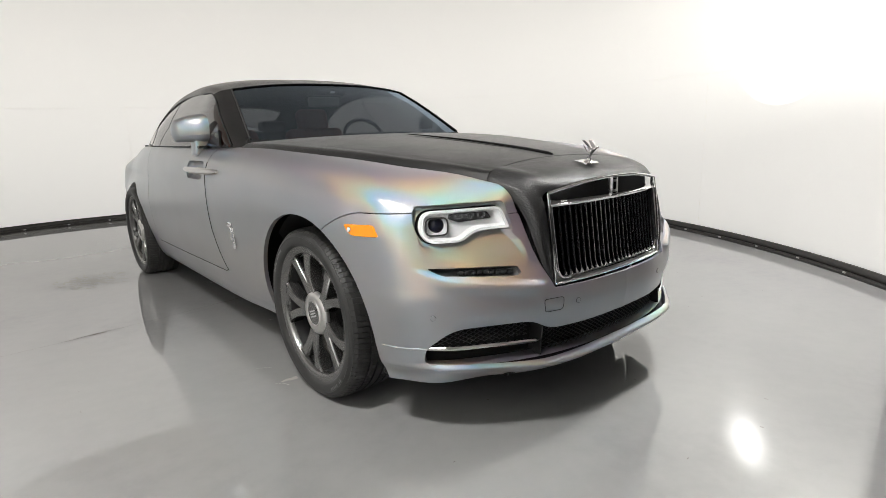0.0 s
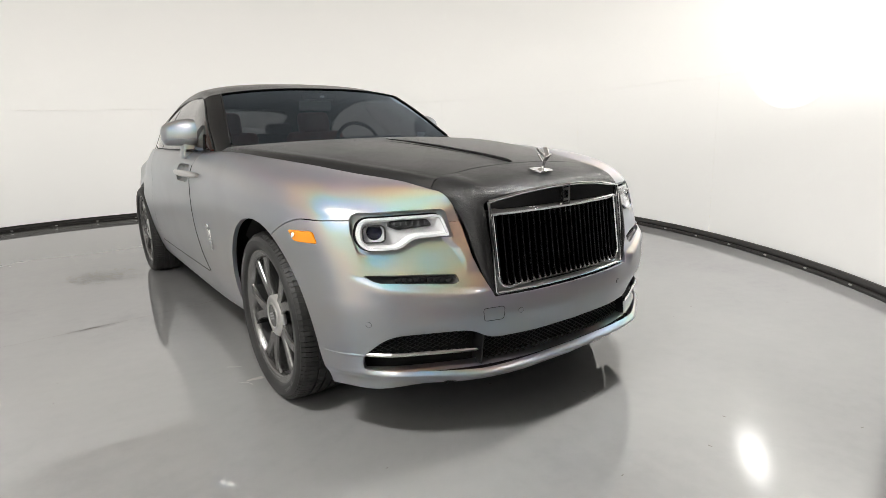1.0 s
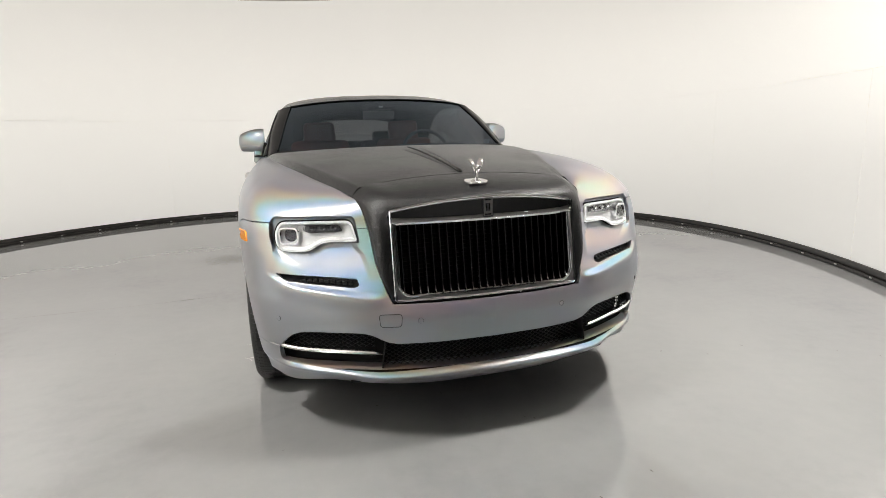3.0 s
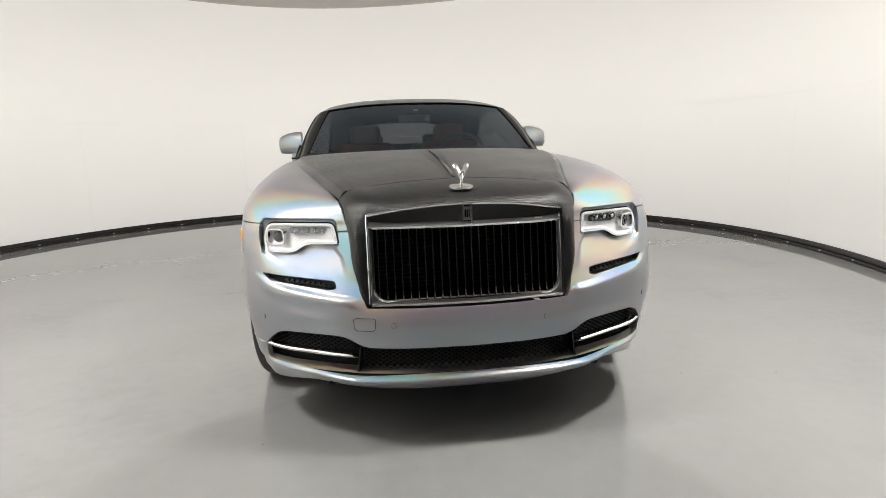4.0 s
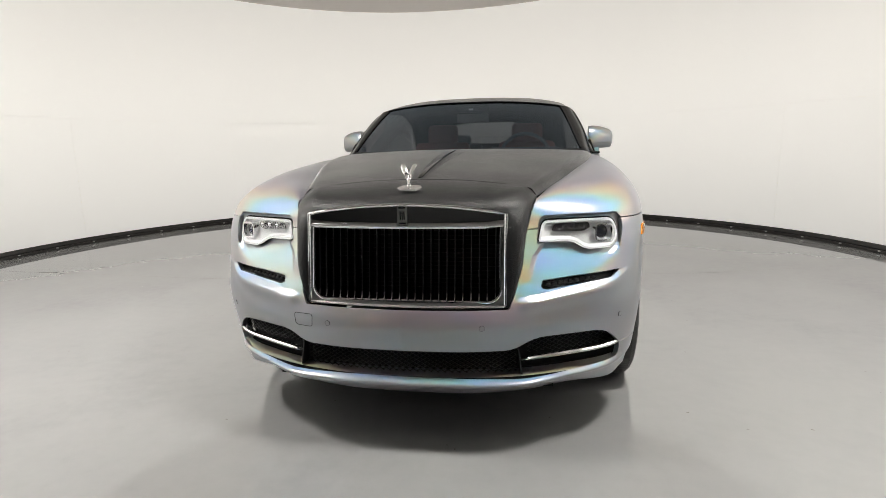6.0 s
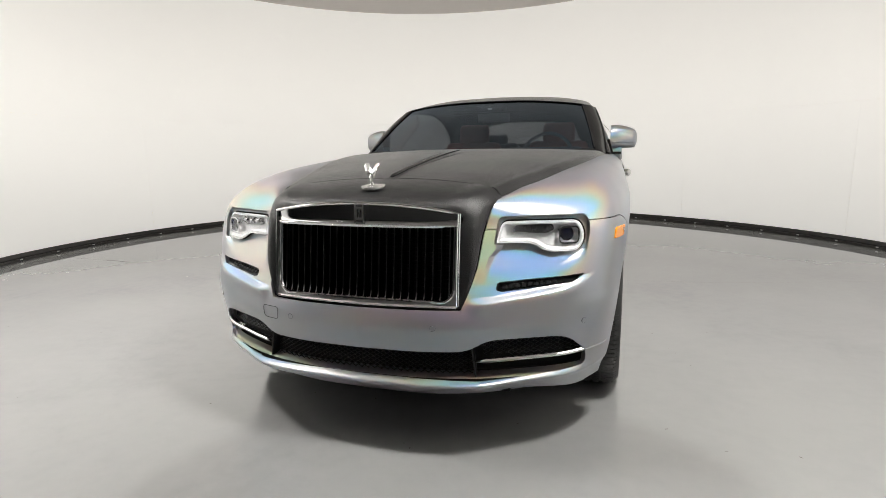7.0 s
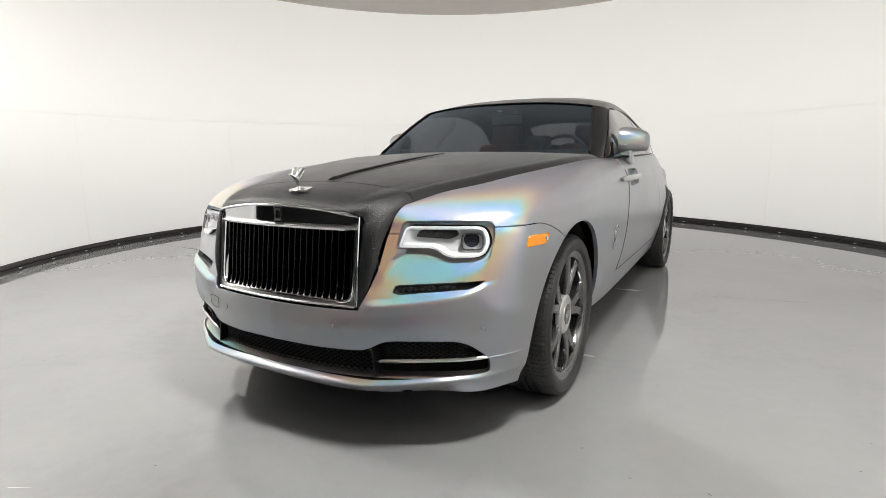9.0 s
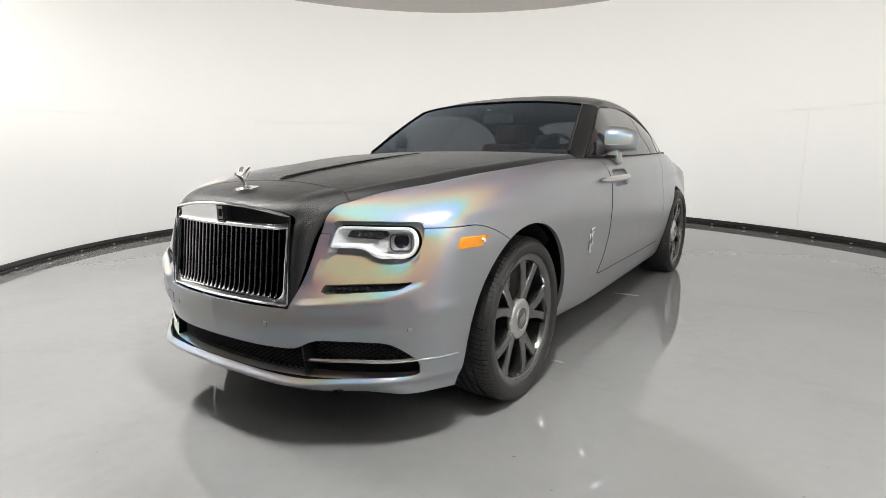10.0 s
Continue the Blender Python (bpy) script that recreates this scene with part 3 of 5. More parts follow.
#         z      front y at FRONT_X                        corner x, y     x at y=-0.40, 0, 0.48 and along the doors
LEVELS = ((0.200, (-0.86, -0.85, -0.81, -0.745, -0.670), (0.828, -0.545), (0.880, 0.890, 0.860, 0.850)),
          (0.255, (-0.944, -0.929, -0.887, -0.815, -0.695), (0.835, -0.565), (0.892, 0.905, 0.885, 0.885)),
          (0.280, (-0.965, -0.95, -0.908, -0.832, -0.716), (0.846, -0.577), (0.900, 0.912, 0.893, 0.893)),
          (0.305, (-0.928, -0.914, -0.870, -0.799, -0.701), (0.850, -0.580), (0.905, 0.918, 0.902, 0.902)),
          (0.370, (-0.945, -0.928, -0.880, -0.805, -0.712), (0.858, -0.590), (0.913, 0.930, 0.922, 0.920)),
          (0.430, (-0.955, -0.938, -0.885, -0.810, -0.722), (0.865, -0.602), (0.920, 0.940, 0.935, 0.936)),
          (0.495, (-0.965, -0.947, -0.900, -0.833, -0.735), (0.872, -0.612), (0.925, 0.948, 0.945, 0.948)),
          (0.560, (-0.958, -0.938, -0.890, -0.825, -0.736), (0.876, -0.613), (0.929, 0.954, 0.952, 0.955)),
          (0.600, (-0.946, -0.926, -0.877, -0.811, -0.727), (0.874, -0.606), (0.930, 0.957, 0.956, 0.958)),
          (0.645, (-0.93, -0.91, -0.853, -0.783, -0.706), (0.873, -0.600), (0.930, 0.960, 0.959, 0.961)),
          (0.700, (-0.92, -0.895, -0.833, -0.760, -0.688), (0.873, -0.590), (0.930, 0.963, 0.962, 0.964)),
          (0.780, (-0.90, -0.87, -0.800, -0.735, -0.661), (0.875, -0.570), (0.928, 0.965, 0.965, 0.965)),
          (0.850, (-0.88, -0.85, -0.775, -0.714, -0.641), (0.868, -0.547), (0.919, 0.962, 0.964, 0.962)))
AFT = ((1.0, 1.0), (1.9, 1.0), (2.6, 0.995), (3.13, 1.0), (3.75, 0.905))   # y, width
# the line where the fenders meet the bonnet, then the belt line, one place a station
EDGE = ((0, -0.80, 0.95), (0.25, -0.80, 0.94), (0.44, -0.74, 0.925), (0.53, -0.49, 0.965), (0.60, -0.25, 0.992), (0.66, -0.05, 1.018), (0.71, 0.13, 1.037),
        (0.765, 0.37, 1.058), (0.80, 0.60, 1.073), (0.832, 1.02, 1.080), (0.872, 1.9, 1.080), (0.868, 2.6, 1.080), (0.80, 3.12, 1.075), (0.70, 3.75, 1.03), (0.56, 4.22, 0.985), (0, 4.34, 0.975))
net = []
for z, front, corner, side in LEVELS:
    lift = max(0.0, 0.34 - z)
    row = [(x, y, z + lift * k) for x, y, k in zip(FRONT_X, front, (0, 0.02, 0.08, 0.18, 0.18))]
    row += [(*corner, z + lift * 0.13), (side[0], -0.40, z + lift * 0.10), (side[1], 0.0, z + lift * 0.2), (side[2], 0.48, z + lift * 0.2)]
    row += [(side[3] * w * (1 - max(0.0, z - 0.68) * (0.0 if y < 2 else 0.16 if y < 3 else 0.46)), y, z) for y, w in AFT]
    row += [(0.74 * side[3] / 0.96, 4.27 - 0.1 * abs(z - 0.6), z), (0, 4.40 - 0.15 * abs(z - 0.6), z)]
    net.append(row)
top = np.array(net[-1])
edge = np.array(EDGE)
for t in (0.16, 0.34, 0.52, 0.70, 0.86, 1.0):
    rise = np.interp(np.arange(len(edge)), [10, 12, 13], [0.66, 0.45, 0.40])
    p1 = top + np.stack([0 * top[:, 0], 0.10 * (edge[:, 1] - top[:, 1]), rise * (edge[:, 2] - top[:, 2])], 1)
    p2 = edge + np.interp(np.arange(len(edge)), [10, 12], [0.45, 0.25])[:, None] * (top - edge) * (1, 1, 0) + np.outer(np.interp(np.arange(len(edge)), [2, 3, 5, 8, 9], [0.012, 0.030, 0.030, 0.012, -0.012]), (0, 0, 1))
    net.append((1 - t) ** 3 * top + 3 * t * (1 - t) ** 2 * p1 + 3 * t * t * (1 - t) * p2 + t**3 * edge)


def ease(a, b, x):
    """0 below a, 1 above b, smooth between."""
    t = np.clip((x - a) / (b - a), 0, 1)
    return t * t * (3 - 2 * t)


def relief(x, z):
    """Folds of the bumper: how far the skin lies behind the smooth front at a width and a height."""
    x, z = np.abs(x), np.asarray(z, float)
    # ledge under the lamp slot
    ledge = np.interp(x, [0.39, 0.50, 0.60, 0.73, 0.78, 0.83], [0.577, 0.584, 0.597, 0.617, 0.631, 0.652])
    q = z - ledge
    swell = np.where(q < 0, np.exp(-(q / 0.034) ** 2), 1 - ease(0.0, 0.024, q))
    out = -0.017 * swell * ease(0.395, 0.47, x) * (1 - ease(0.76, 0.85, x))
    # hollow below the headlight, with a sharp fold at its inner end and a soft one at the outer
    fold = np.interp(z, [0.60, 0.65, 0.70, 0.736, 0.762, 0.80], [0.448, 0.453, 0.458, 0.468, 0.488, 0.50])
    soft = np.interp(z, [0.68, 0.75], [0.14, 0.022])
    hollow = ease(fold - 0.004, fold + 0.020, x) * (1 - ease(0.803 - soft, 0.806, x)) * ease(0.645, 0.775, z) * (1 - ease(0.80, 0.84, z))
    out = out + 0.024 * hollow
    # corner of the lower lip
    low = ease(0.215, 0.262, z) * (1 - ease(0.292, 0.312, z))
    out = out - 0.021 * np.maximum(0, 1 - np.abs(x - 0.45) / np.where(x < 0.45, 0.30, 0.15)) * low
    return out


SMOOTH = Loft(net)


def BODY(u, v):
    """The body's skin with the folds of its front."""
    p = SMOOTH(u, v)
    p[:, 1] += relief(p[:, 0], p[:, 2]) * (1 - ease(-0.60, -0.46, p[:, 1]))
    return p



def front_y(x, z):
    """The body's front face: y at a width and a height."""
    cols = FRONT_X + (0.87,)
    table = np.array([list(front) + [corner[1]] for _, front, corner, _ in LEVELS])
    row = hermite([l[0] for l in LEVELS], table, np.array([z]))[0]
    return float(hermite(cols, row[:, None], np.array([abs(x)]))[0, 0])


def flush(side, x, z, back=0.0):
    return Vector((side * x, front_y(x, z) + back, z))


def on_front(side, x, z, back=0.0):
    return Vector((side * x, front_y(x, z) + float(relief(x, z)) * (1 - float(ease(-0.60, -0.46, front_y(x, z)))) + back, z))


us = np.unique(np.r_[np.linspace(0, SMOOTH.u[5], 210), np.linspace(SMOOTH.u[5], SMOOTH.u[9], 70), np.linspace(SMOOTH.u[9], 1, 60)])
vs = np.linspace(0, 1, 210)
sheet = Sheet(BODY, us, vs)

# openings, as outlines
SHELL = [(-0.2, 0.558), (0.385, 0.558), (0.390, 0.565), (0.4075, 0.61), (0.4325, 0.70), (0.444, 0.815), (0.462, 0.895), (0.480, 0.943), (0.48, 1.3), (-0.2, 1.3)]
MOUTH = rounded([(-0.3, 0.402), (0.405, 0.402), (0.478, 0.446), (0.745, 0.446), (0.812, 0.368), (0.806, 0.308), (0.50, 0.297), (-0.3, 0.297)],
                [0, 0.05, 0.05, 0.09, 0.03, 0.015, 0.2, 0])
LAMP_OUT = rounded([(0.486, 0.783), (0.502, 0.860), (0.770, 0.860), (0.793, 0.80), (0.776, 0.749), (0.662, 0.747), (0.615, 0.781)], [0.012, 0.022, 0.03, 0.04, 0.025, 0.03, 0.03])
LAMP_HOLE = rounded([(0.480, 0.778), (0.490, 0.880), (0.800, 0.878), (0.813, 0.82), (0.797, 0.738), (0.658, 0.739), (0.611, 0.773)], [0.010, 0.025, 0.035, 0.05, 0.03, 0.03, 0.03])
SLOT = rounded([(0.498, 0.626), (0.503, 0.650), (0.60, 0.656), (0.800, 0.668), (0.765, 0.640), (0.520, 0.618)], [0.006, 0.008, 0.02, 0.005, 0.02, 0.008])
sd_shell, sd_mouth, sd_lamp, sd_slot = (distance_to(o) for o in (SHELL, MOUTH, LAMP_HOLE, SLOT))


def front_only(f):
    return lambda p: np.where(p[:, 1] < -0.45, f(p[:, 0], p[:, 2]), 1.0)


ARCH_R = 0.452


def arch(p):
    dy = np.where(p[:, 1] < 1.5, p[:, 1] + 0.018, p[:, 1] - 3.135)
    up = np.maximum(p[:, 2] - 0.365, 0)
    low = np.minimum(p[:, 2] - 0.365, 0)
    r = np.hypot(dy * (1 + 0.22 * low), up)
    return np.where(p[:, 0] > 0.4, r - np.where(p[:, 1] < 1.5, ARCH_R, 0.42), 1.0)


def seam(p):
    """Between bumper below and fender above."""
    line = 0.857 - 0.9 * np.maximum(p[:, 1] + 0.44, 0) ** 1.6 + 0.03 * np.minimum(np.maximum(0.79 - p[:, 0], 0), 0.3)
    line = np.where(p[:, 0] < 0.66, 0.832, line)
    return p[:, 2] - line


def door_front(p):
    line = 1.05 + 0.06 * np.cos((p[:, 2] - 0.95) * 3.0) - 0.30 * np.maximum(0.62 - p[:, 2], 0)
    return p[:, 1] - line


def sill(p):
    line = 0.385 + 0.075 * np.clip((0.98 - p[:, 1]) / 0.35, 0, 1) - 0.02 * np.clip((p[:, 1] - 1.0) / 1.6, 0, 1)
    return p[:, 2] - line


polys = sheet.all
_, polys = sheet.cut(polys, front_only(sd_shell))
_, polys = sheet.cut(polys, front_only(sd_mouth))
_, polys = sheet.cut(polys, front_only(sd_lamp))
_, polys = sheet.cut(polys, front_only(sd_slot))
_, polys = sheet.cut(polys, arch)
ahead, behind = sheet.cut(polys, lambda p: p[:, 1] - 0.0)
GAP = 0.0046
bumper, rest = sheet.cut(ahead, lambda p: seam(p) + 0.0019)
_, fender_a = sheet.cut(rest, lambda p: seam(p) - 0.0019)
side_low, side_up = sheet.cut(behind, sill)
front_side, door_on = sheet.cut(side_up, lambda p: door_front(p) + GAP)
_, door_on = sheet.cut(door_on, lambda p: door_front(p) - GAP)
door_polys, quarter = sheet.cut(door_on, lambda p: p[:, 1] - 2.52 + GAP)
_, quarter = sheet.cut(quarter, lambda p: p[:, 1] - 2.52 - GAP)
CUP = rounded([(1.155, 0.902), (1.445, 0.902), (1.445, 1.006), (1.155, 1.006)], 0.048, 6)
sd_cup = distance_to(CUP)
_, door_polys = sheet.cut(door_polys, lambda p: np.where(p[:, 0] > 0.5, sd_cup(p[:, 1], p[:, 2]), 1.0))
_, side_low = sheet.cut(side_low, lambda p: p[:, 1])

make("bumper", *both(sheet.mesh(bumper, 0.02))[:2], WRAP, car, "grey colour-shift wrapped front bumper", normals=both(sheet.mesh(bumper, 0.02))[2])
for s, word in ((1, "left"), (-1, "right")):
    turn = (lambda d: d) if s > 0 else mirrored
    for name, set_, depth in (("front_fender", fender_a + front_side, 0.02), ("door_panel", door_polys, 0.02), ("rear_quarter", quarter, 0.02), ("sill_panel", side_low, 0.02)):
        v, f, n = turn(sheet.mesh(set_, depth))
        make(name, v, f, WRAP, car, normals=n)


# ---------------------------------------------------------------- bonnet and grille shell
hood_edge = np.array([(0.480, -0.649, 0.943), (0.53, -0.49, 0.965), (0.60, -0.25, 0.992), (0.66, -0.05, 1.018), (0.71, 0.13, 1.037), (0.765, 0.37, 1.058), (0.80, 0.60, 1.073), (0.826, 0.86, 1.079)])
hood_mid = np.array([(0, -0.60, 1.010), (0, -0.44, 1.033), (0, -0.22, 1.058), (0, -0.02, 1.078), (0, 0.15, 1.092), (0, 0.37, 1.108), (0, 0.58, 1.119), (0, 0.76, 1.124)])
hood_net = []
for e, c in zip(hood_edge, hood_mid):
    row = []
    for f, drop in ((0, 0), (0.25, 0.030), (0.5, 0.12), (0.72, 0.27), (0.88, 0.43), (0.958, 0.57), (1.0, 1.0)):
        row.append((e[0] * f, c[1] + (e[1] - c[1]) * f**2, c[2] + (e[2] - c[2]) * drop))
    hood_net.append(row)
HOOD = Loft(hood_net)
hood_sheet = Sheet(HOOD, np.linspace(0, 1, 60), np.linspace(0.0, 1, 80))
h_polys, _ = hood_sheet.cut(hood_sheet.all, lambda p: p[:, 0] - 2)
d = both(hood_sheet.mesh(h_polys, 0.015))
make("bonnet", d[0], d[1], HOOD_WRAP, car, "black leather-grained wrapped bonnet", normals=d[2])


fine_u, fine_v = np.meshgrid(np.linspace(0, 1, 220), np.linspace(0, 1, 500))
fine_hood = HOOD(fine_u.ravel(), fine_v.ravel())


def hood_z(x, y):
    d = (fine_hood[:, 0] - abs(x)) ** 2 + (fine_hood[:, 1] - y) ** 2
    k = np.argpartition(d, 6)[:6]
    return float(np.average(fine_hood[k, 2], weights=1 / (d[k] + 1e-9)))


frame_path = np.array([(0, -0.868, 0.938), (0.13, -0.866, 0.933), (0.26, -0.856, 0.921), (0.345, -0.844, 0.909), (0.377, -0.838, 0.892), (0.377, -0.848, 0.85), (0.376, -0.868, 0.75), (0.375, -0.882, 0.65), (0.373, -0.890, 0.562)])
outer_path = np.array([(0, -0.604, 1.009), (0.17, -0.607, 1.001), (0.34, -0.620, 0.979), (0.44, -0.640, 0.955), (0.478, -0.656, 0.940), (0.461, -0.745, 0.895), (0.443, -0.806, 0.815), (0.430, -0.853, 0.70), (0.389, -0.889, 0.562)])
front_row = HOOD(np.linspace(0, 1, 200), np.zeros(200))
for k, x in enumerate((0, 0.17, 0.34, 0.44, 0.478)):
    outer_path[k] = front_row[np.argmin(np.abs(front_row[:, 0] - x))] - (0, 0.0035, 0.0004)
swell = np.array([(0, -0.032, 0.004), (0, -0.032, 0.004), (0, -0.034, 0.006), (0.003, -0.036, 0.009), (0.008, -0.034, 0.010), (0.011, -0.027, 0.008), (0.012, -0.022, 0.003), (0.010, -0.014, 0), (0.002, -0.004, 0)])
shell_net = []
for t in (0, 0.12, 0.3, 0.5, 0.7, 0.88, 1.0):
    c = 0.5 * (frame_path + outer_path) + 2 * swell
    shell_net.append((1 - t) ** 2 * frame_path + 2 * t * (1 - t) * c + t * t * outer_path)
SHELL_SURFACE = Loft(shell_net)
shell_sheet = Sheet(SHELL_SURFACE, np.linspace(0, 1, 90), np.linspace(0, 1, 30))
d = both(shell_sheet.mesh(shell_sheet.all, 0.032))
shell = make("grille_shell", d[0], d[1], BLACK_WRAP, car, "black leather-grained wrapped grille surround", normals=d[2])
shell.data.materials.append(HOOD_WRAP)
for face in shell.data.polygons:
    if face.center.z > 0.952 and abs(face.center.x) < 0.43:
        face.material_index = 1


# shut line between bonnet and grille surround
bm = bmesh.new()
line = [Vector(p) + Vector((0, -0.0018, -0.0010)) for p in front_row[::4]]
add_tube(bm, [Vector((-p.x, p.y, p.z)) for p in line[:0:-1]] + line, 0.0022, 6)
part("bonnet_shut_line", bm, VOID, car, "thin dark gap ahead of the bonnet", smooth=True)
# raised line beside the spear
for s in (1, -1):
    bm = bmesh.new()
    add_tube(bm, [(s * (0.020 + 0.045 * t), -0.50 + 0.96 * t, hood_z(0.02 + 0.045 * t, -0.50 + 0.96 * t) - 0.0015) for t in np.linspace(0, 1, 30)], [0.001 + 0.004 * math.sin(math.pi * min(1, 0.02 + k / 30)) for k in range(30)], 8)
    part("bonnet_fold", bm, HOOD_WRAP, car, "soft raised fold beside the centre spear", smooth=True)
# centre spear of the bonnet
pts = [(0, y, hood_z(0, y) + 0.004) for y in np.linspace(-0.585, 0.46, 40)]
bm = bmesh.new()
add_tube(bm, pts, [0.0035] + [0.0115 - 0.0085 * (k / 39) for k in range(1, 40)], 12, True, 0.75)
part("bonnet_spear", bm, GLOSS_BLACK, car, "black centre spear along the bonnet", smooth=True)

# ---------------------------------------------------------------- grille
grille = empty("grille", car, "upright grille with black vanes in a chrome frame")


def grille_y(z):
    return float(np.interp(z, [0.55, 0.65, 0.75, 0.85, 0.90, 0.94], [-0.893, -0.886, -0.874, -0.856, -0.846, -0.872]))


def at_grille(x, z, back=0.0, bow=True):
    return Vector((x, grille_y(min(z, 0.86)) - (0.036 * (1 - (x / 0.375) ** 2) if bow else 0) + back, z))


def crown(x):
    return 0.935 - 0.036 * (abs(x) / 0.372) ** 2.1


outer = [(x, crown(x)) for x in np.linspace(-0.372, 0.372, 25)] + [(0.372, 0.74), (0.372, 0.572), (0.366, 0.566)] + [(x, 0.566) for x in np.linspace(0.33, -0.33, 15)] + [(-0.366, 0.566), (-0.372, 0.572), (-0.372, 0.74)]


def low_corner(sx, r=0.05):
    return [(sx * (0.356 - r + r * math.sin(a)), 0.580 + r - r * math.cos(a)) for a in np.linspace(math.pi / 2, 0, 8)]


inner = [(x, 0.852) for x in np.linspace(-0.356, 0.356, 20)] + low_corner(1) + low_corner(-1)[::-1]


def chain(outline, back=0.0):
    return [at_grille(x, z, back) for x, z in outline]


def closed_tube(bm, pts, r, sides=8):
    add_tube(bm, list(pts) + [pts[0], pts[1]], r, sides, False)


bm = bmesh.new()
closed_tube(bm, chain(outer, -0.003), 0.0055)
part("outer_frame", bm, CHROME, grille, "bright chrome frame", smooth=True)
bm = bmesh.new()
closed_tube(bm, chain(inner, 0.004), 0.0062)
part("inner_frame", bm, CHROME, grille, "bright chrome frame", smooth=True)
# face plate between both frames, open in the middle
bm = bmesh.new()
n = 96


def resample(line, n):
    p = np.array(list(line) + [line[0]])
    k = np.r_[0, np.cumsum(np.linalg.norm(np.diff(p, axis=0), axis=1))]
    t = np.linspace(0, k[-1], n, endpoint=False)
    return [(float(np.interp(a, k, p[:, 0])), float(np.interp(a, k, p[:, 1]))) for a in t]


left = [(x, z) for x, z in outer if z < 0.86 or abs(x) > 0.371]
for s in (1, -1):
    o = [(s * 0.371, z) for z in np.linspace(0.85, 0.58, 10)] + [(s * 0.371, 0.567)] + [(s * x, 0.567) for x in np.linspace(0.34, 0.0, 14)]
    i = [(s * 0.357, z) for z in np.linspace(0.85, 0.63, 10)] + [(s * 0.340, 0.595)] + [(s * x, 0.581) for x in np.linspace(0.30, 0.0, 14)]
    a = [bm.verts.new(at_grille(x, z, 0.0)) for x, z in o]
    b = [bm.verts.new(at_grille(x, z, 0.003)) for x, z in i]
    for k in range(len(o) - 1):
        bm.faces.new((a[k], a[k + 1], b[k + 1], b[k]))
bmesh.ops.remove_doubles(bm, verts=bm.verts, dist=0.0002)
part("face_plate", bm, BRUSHED, grille, "satin metal face plate", smooth=True)
# dark mirror band on top
bm = bmesh.new()
cols = []
for x in np.linspace(-0.368, 0.368, 41):
    cols.append([bm.verts.new(at_grille(x, z, b)) for z, b in ((crown(x) - 0.003, 0.002), (0.4 * crown(x) + 0.6 * 0.858, 0.0015), (0.8735, 0.0005), (0.8665, -0.001), (0.861, -0.0035), (0.858, -0.006), (0.853, 0.02))])
for a, b in zip(cols, cols[1:]):
    for k in range(6):
        bm.faces.new((a[k], b[k], b[k + 1], a[k + 1]))
part("top_band", bm, DARK_CHROME, grille, "polished mirror-like chrome band", smooth=True)
bm = bmesh.new()
add_tube(bm, [at_grille(x, 0.856, -0.005) for x in np.linspace(-0.366, 0.366, 30)], 0.0028, 8)
part("band_edge", bm, CHROME, grille, smooth=True)
# vanes
bm = bmesh.new()
prof = [(0.0, 0.848), (0.0, 0.826), (0.0, 0.815), (0.0, 0.70), (0.0, 0.622), (-0.004, 0.598), (-0.010, 0.588), (0.014, 0.584)]
rows = []
for s in (-1, 1):
    rows.append([[bm.verts.new((s * w, y + dy, z)) for w, dy in ((0.0021, 0.0), (0.0040, 0.006), (0.0030, 0.045))] for y, z in ((p[0], p[1]) for p in prof)])
for r in rows:
    for a, b in zip(r, r[1:]):
        for k in range(2):
            bm.faces.new((a[k], a[k + 1], b[k + 1], b[k]))
for a, b in zip(range(len(prof) - 1), range(1, len(prof))):
    bm.faces.new((rows[0][a][0], rows[0][b][0], rows[1][b][0], rows[1][a][0]))
    bm.faces.new((rows[0][a][2], rows[1][a][2], rows[1][b][2], rows[0][b][2]))
vane = part("vane", bm, VANE_BLACK, grille, "gloss black vertical vane with bright tips", smooth=True)
vane.data.materials.append(DARK_CHROME)
for face in vane.data.polygons:
    if face.center.z < 0.606:
        face.material_index = 1
vane_mesh = vane.data
bpy.data.objects.remove(vane)
for k in range(24):
    x = (k - 11.5) * 0.0292
    ob = new("vane", vane_mesh)
    ob.parent = grille
    top_y = at_grille(x, 0.85, 0.012).y
    bot_y = at_grille(x, 0.59, 0.012).y
    sh = (top_y - bot_y) / 0.264
    ob.matrix_basis = Matrix.Translation((x, bot_y, 0.584)) @ Matrix.Rotation(-math.atan(sh), 4, "X") @ Matrix.Translation((0, 0, -0.584))
bm = bmesh.new()
add_box(bm, (0.74, 0.02, 0.30), Matrix.Translation((0, -0.76, 0.70)))
for k in range(14):
    add_box(bm, (0.70, 0.006, 0.006), Matrix.Translation((0, -0.775, 0.60 + 0.017 * k)))
part("grille_backing", bm, VOID, grille, "black radiator slats behind the vanes")
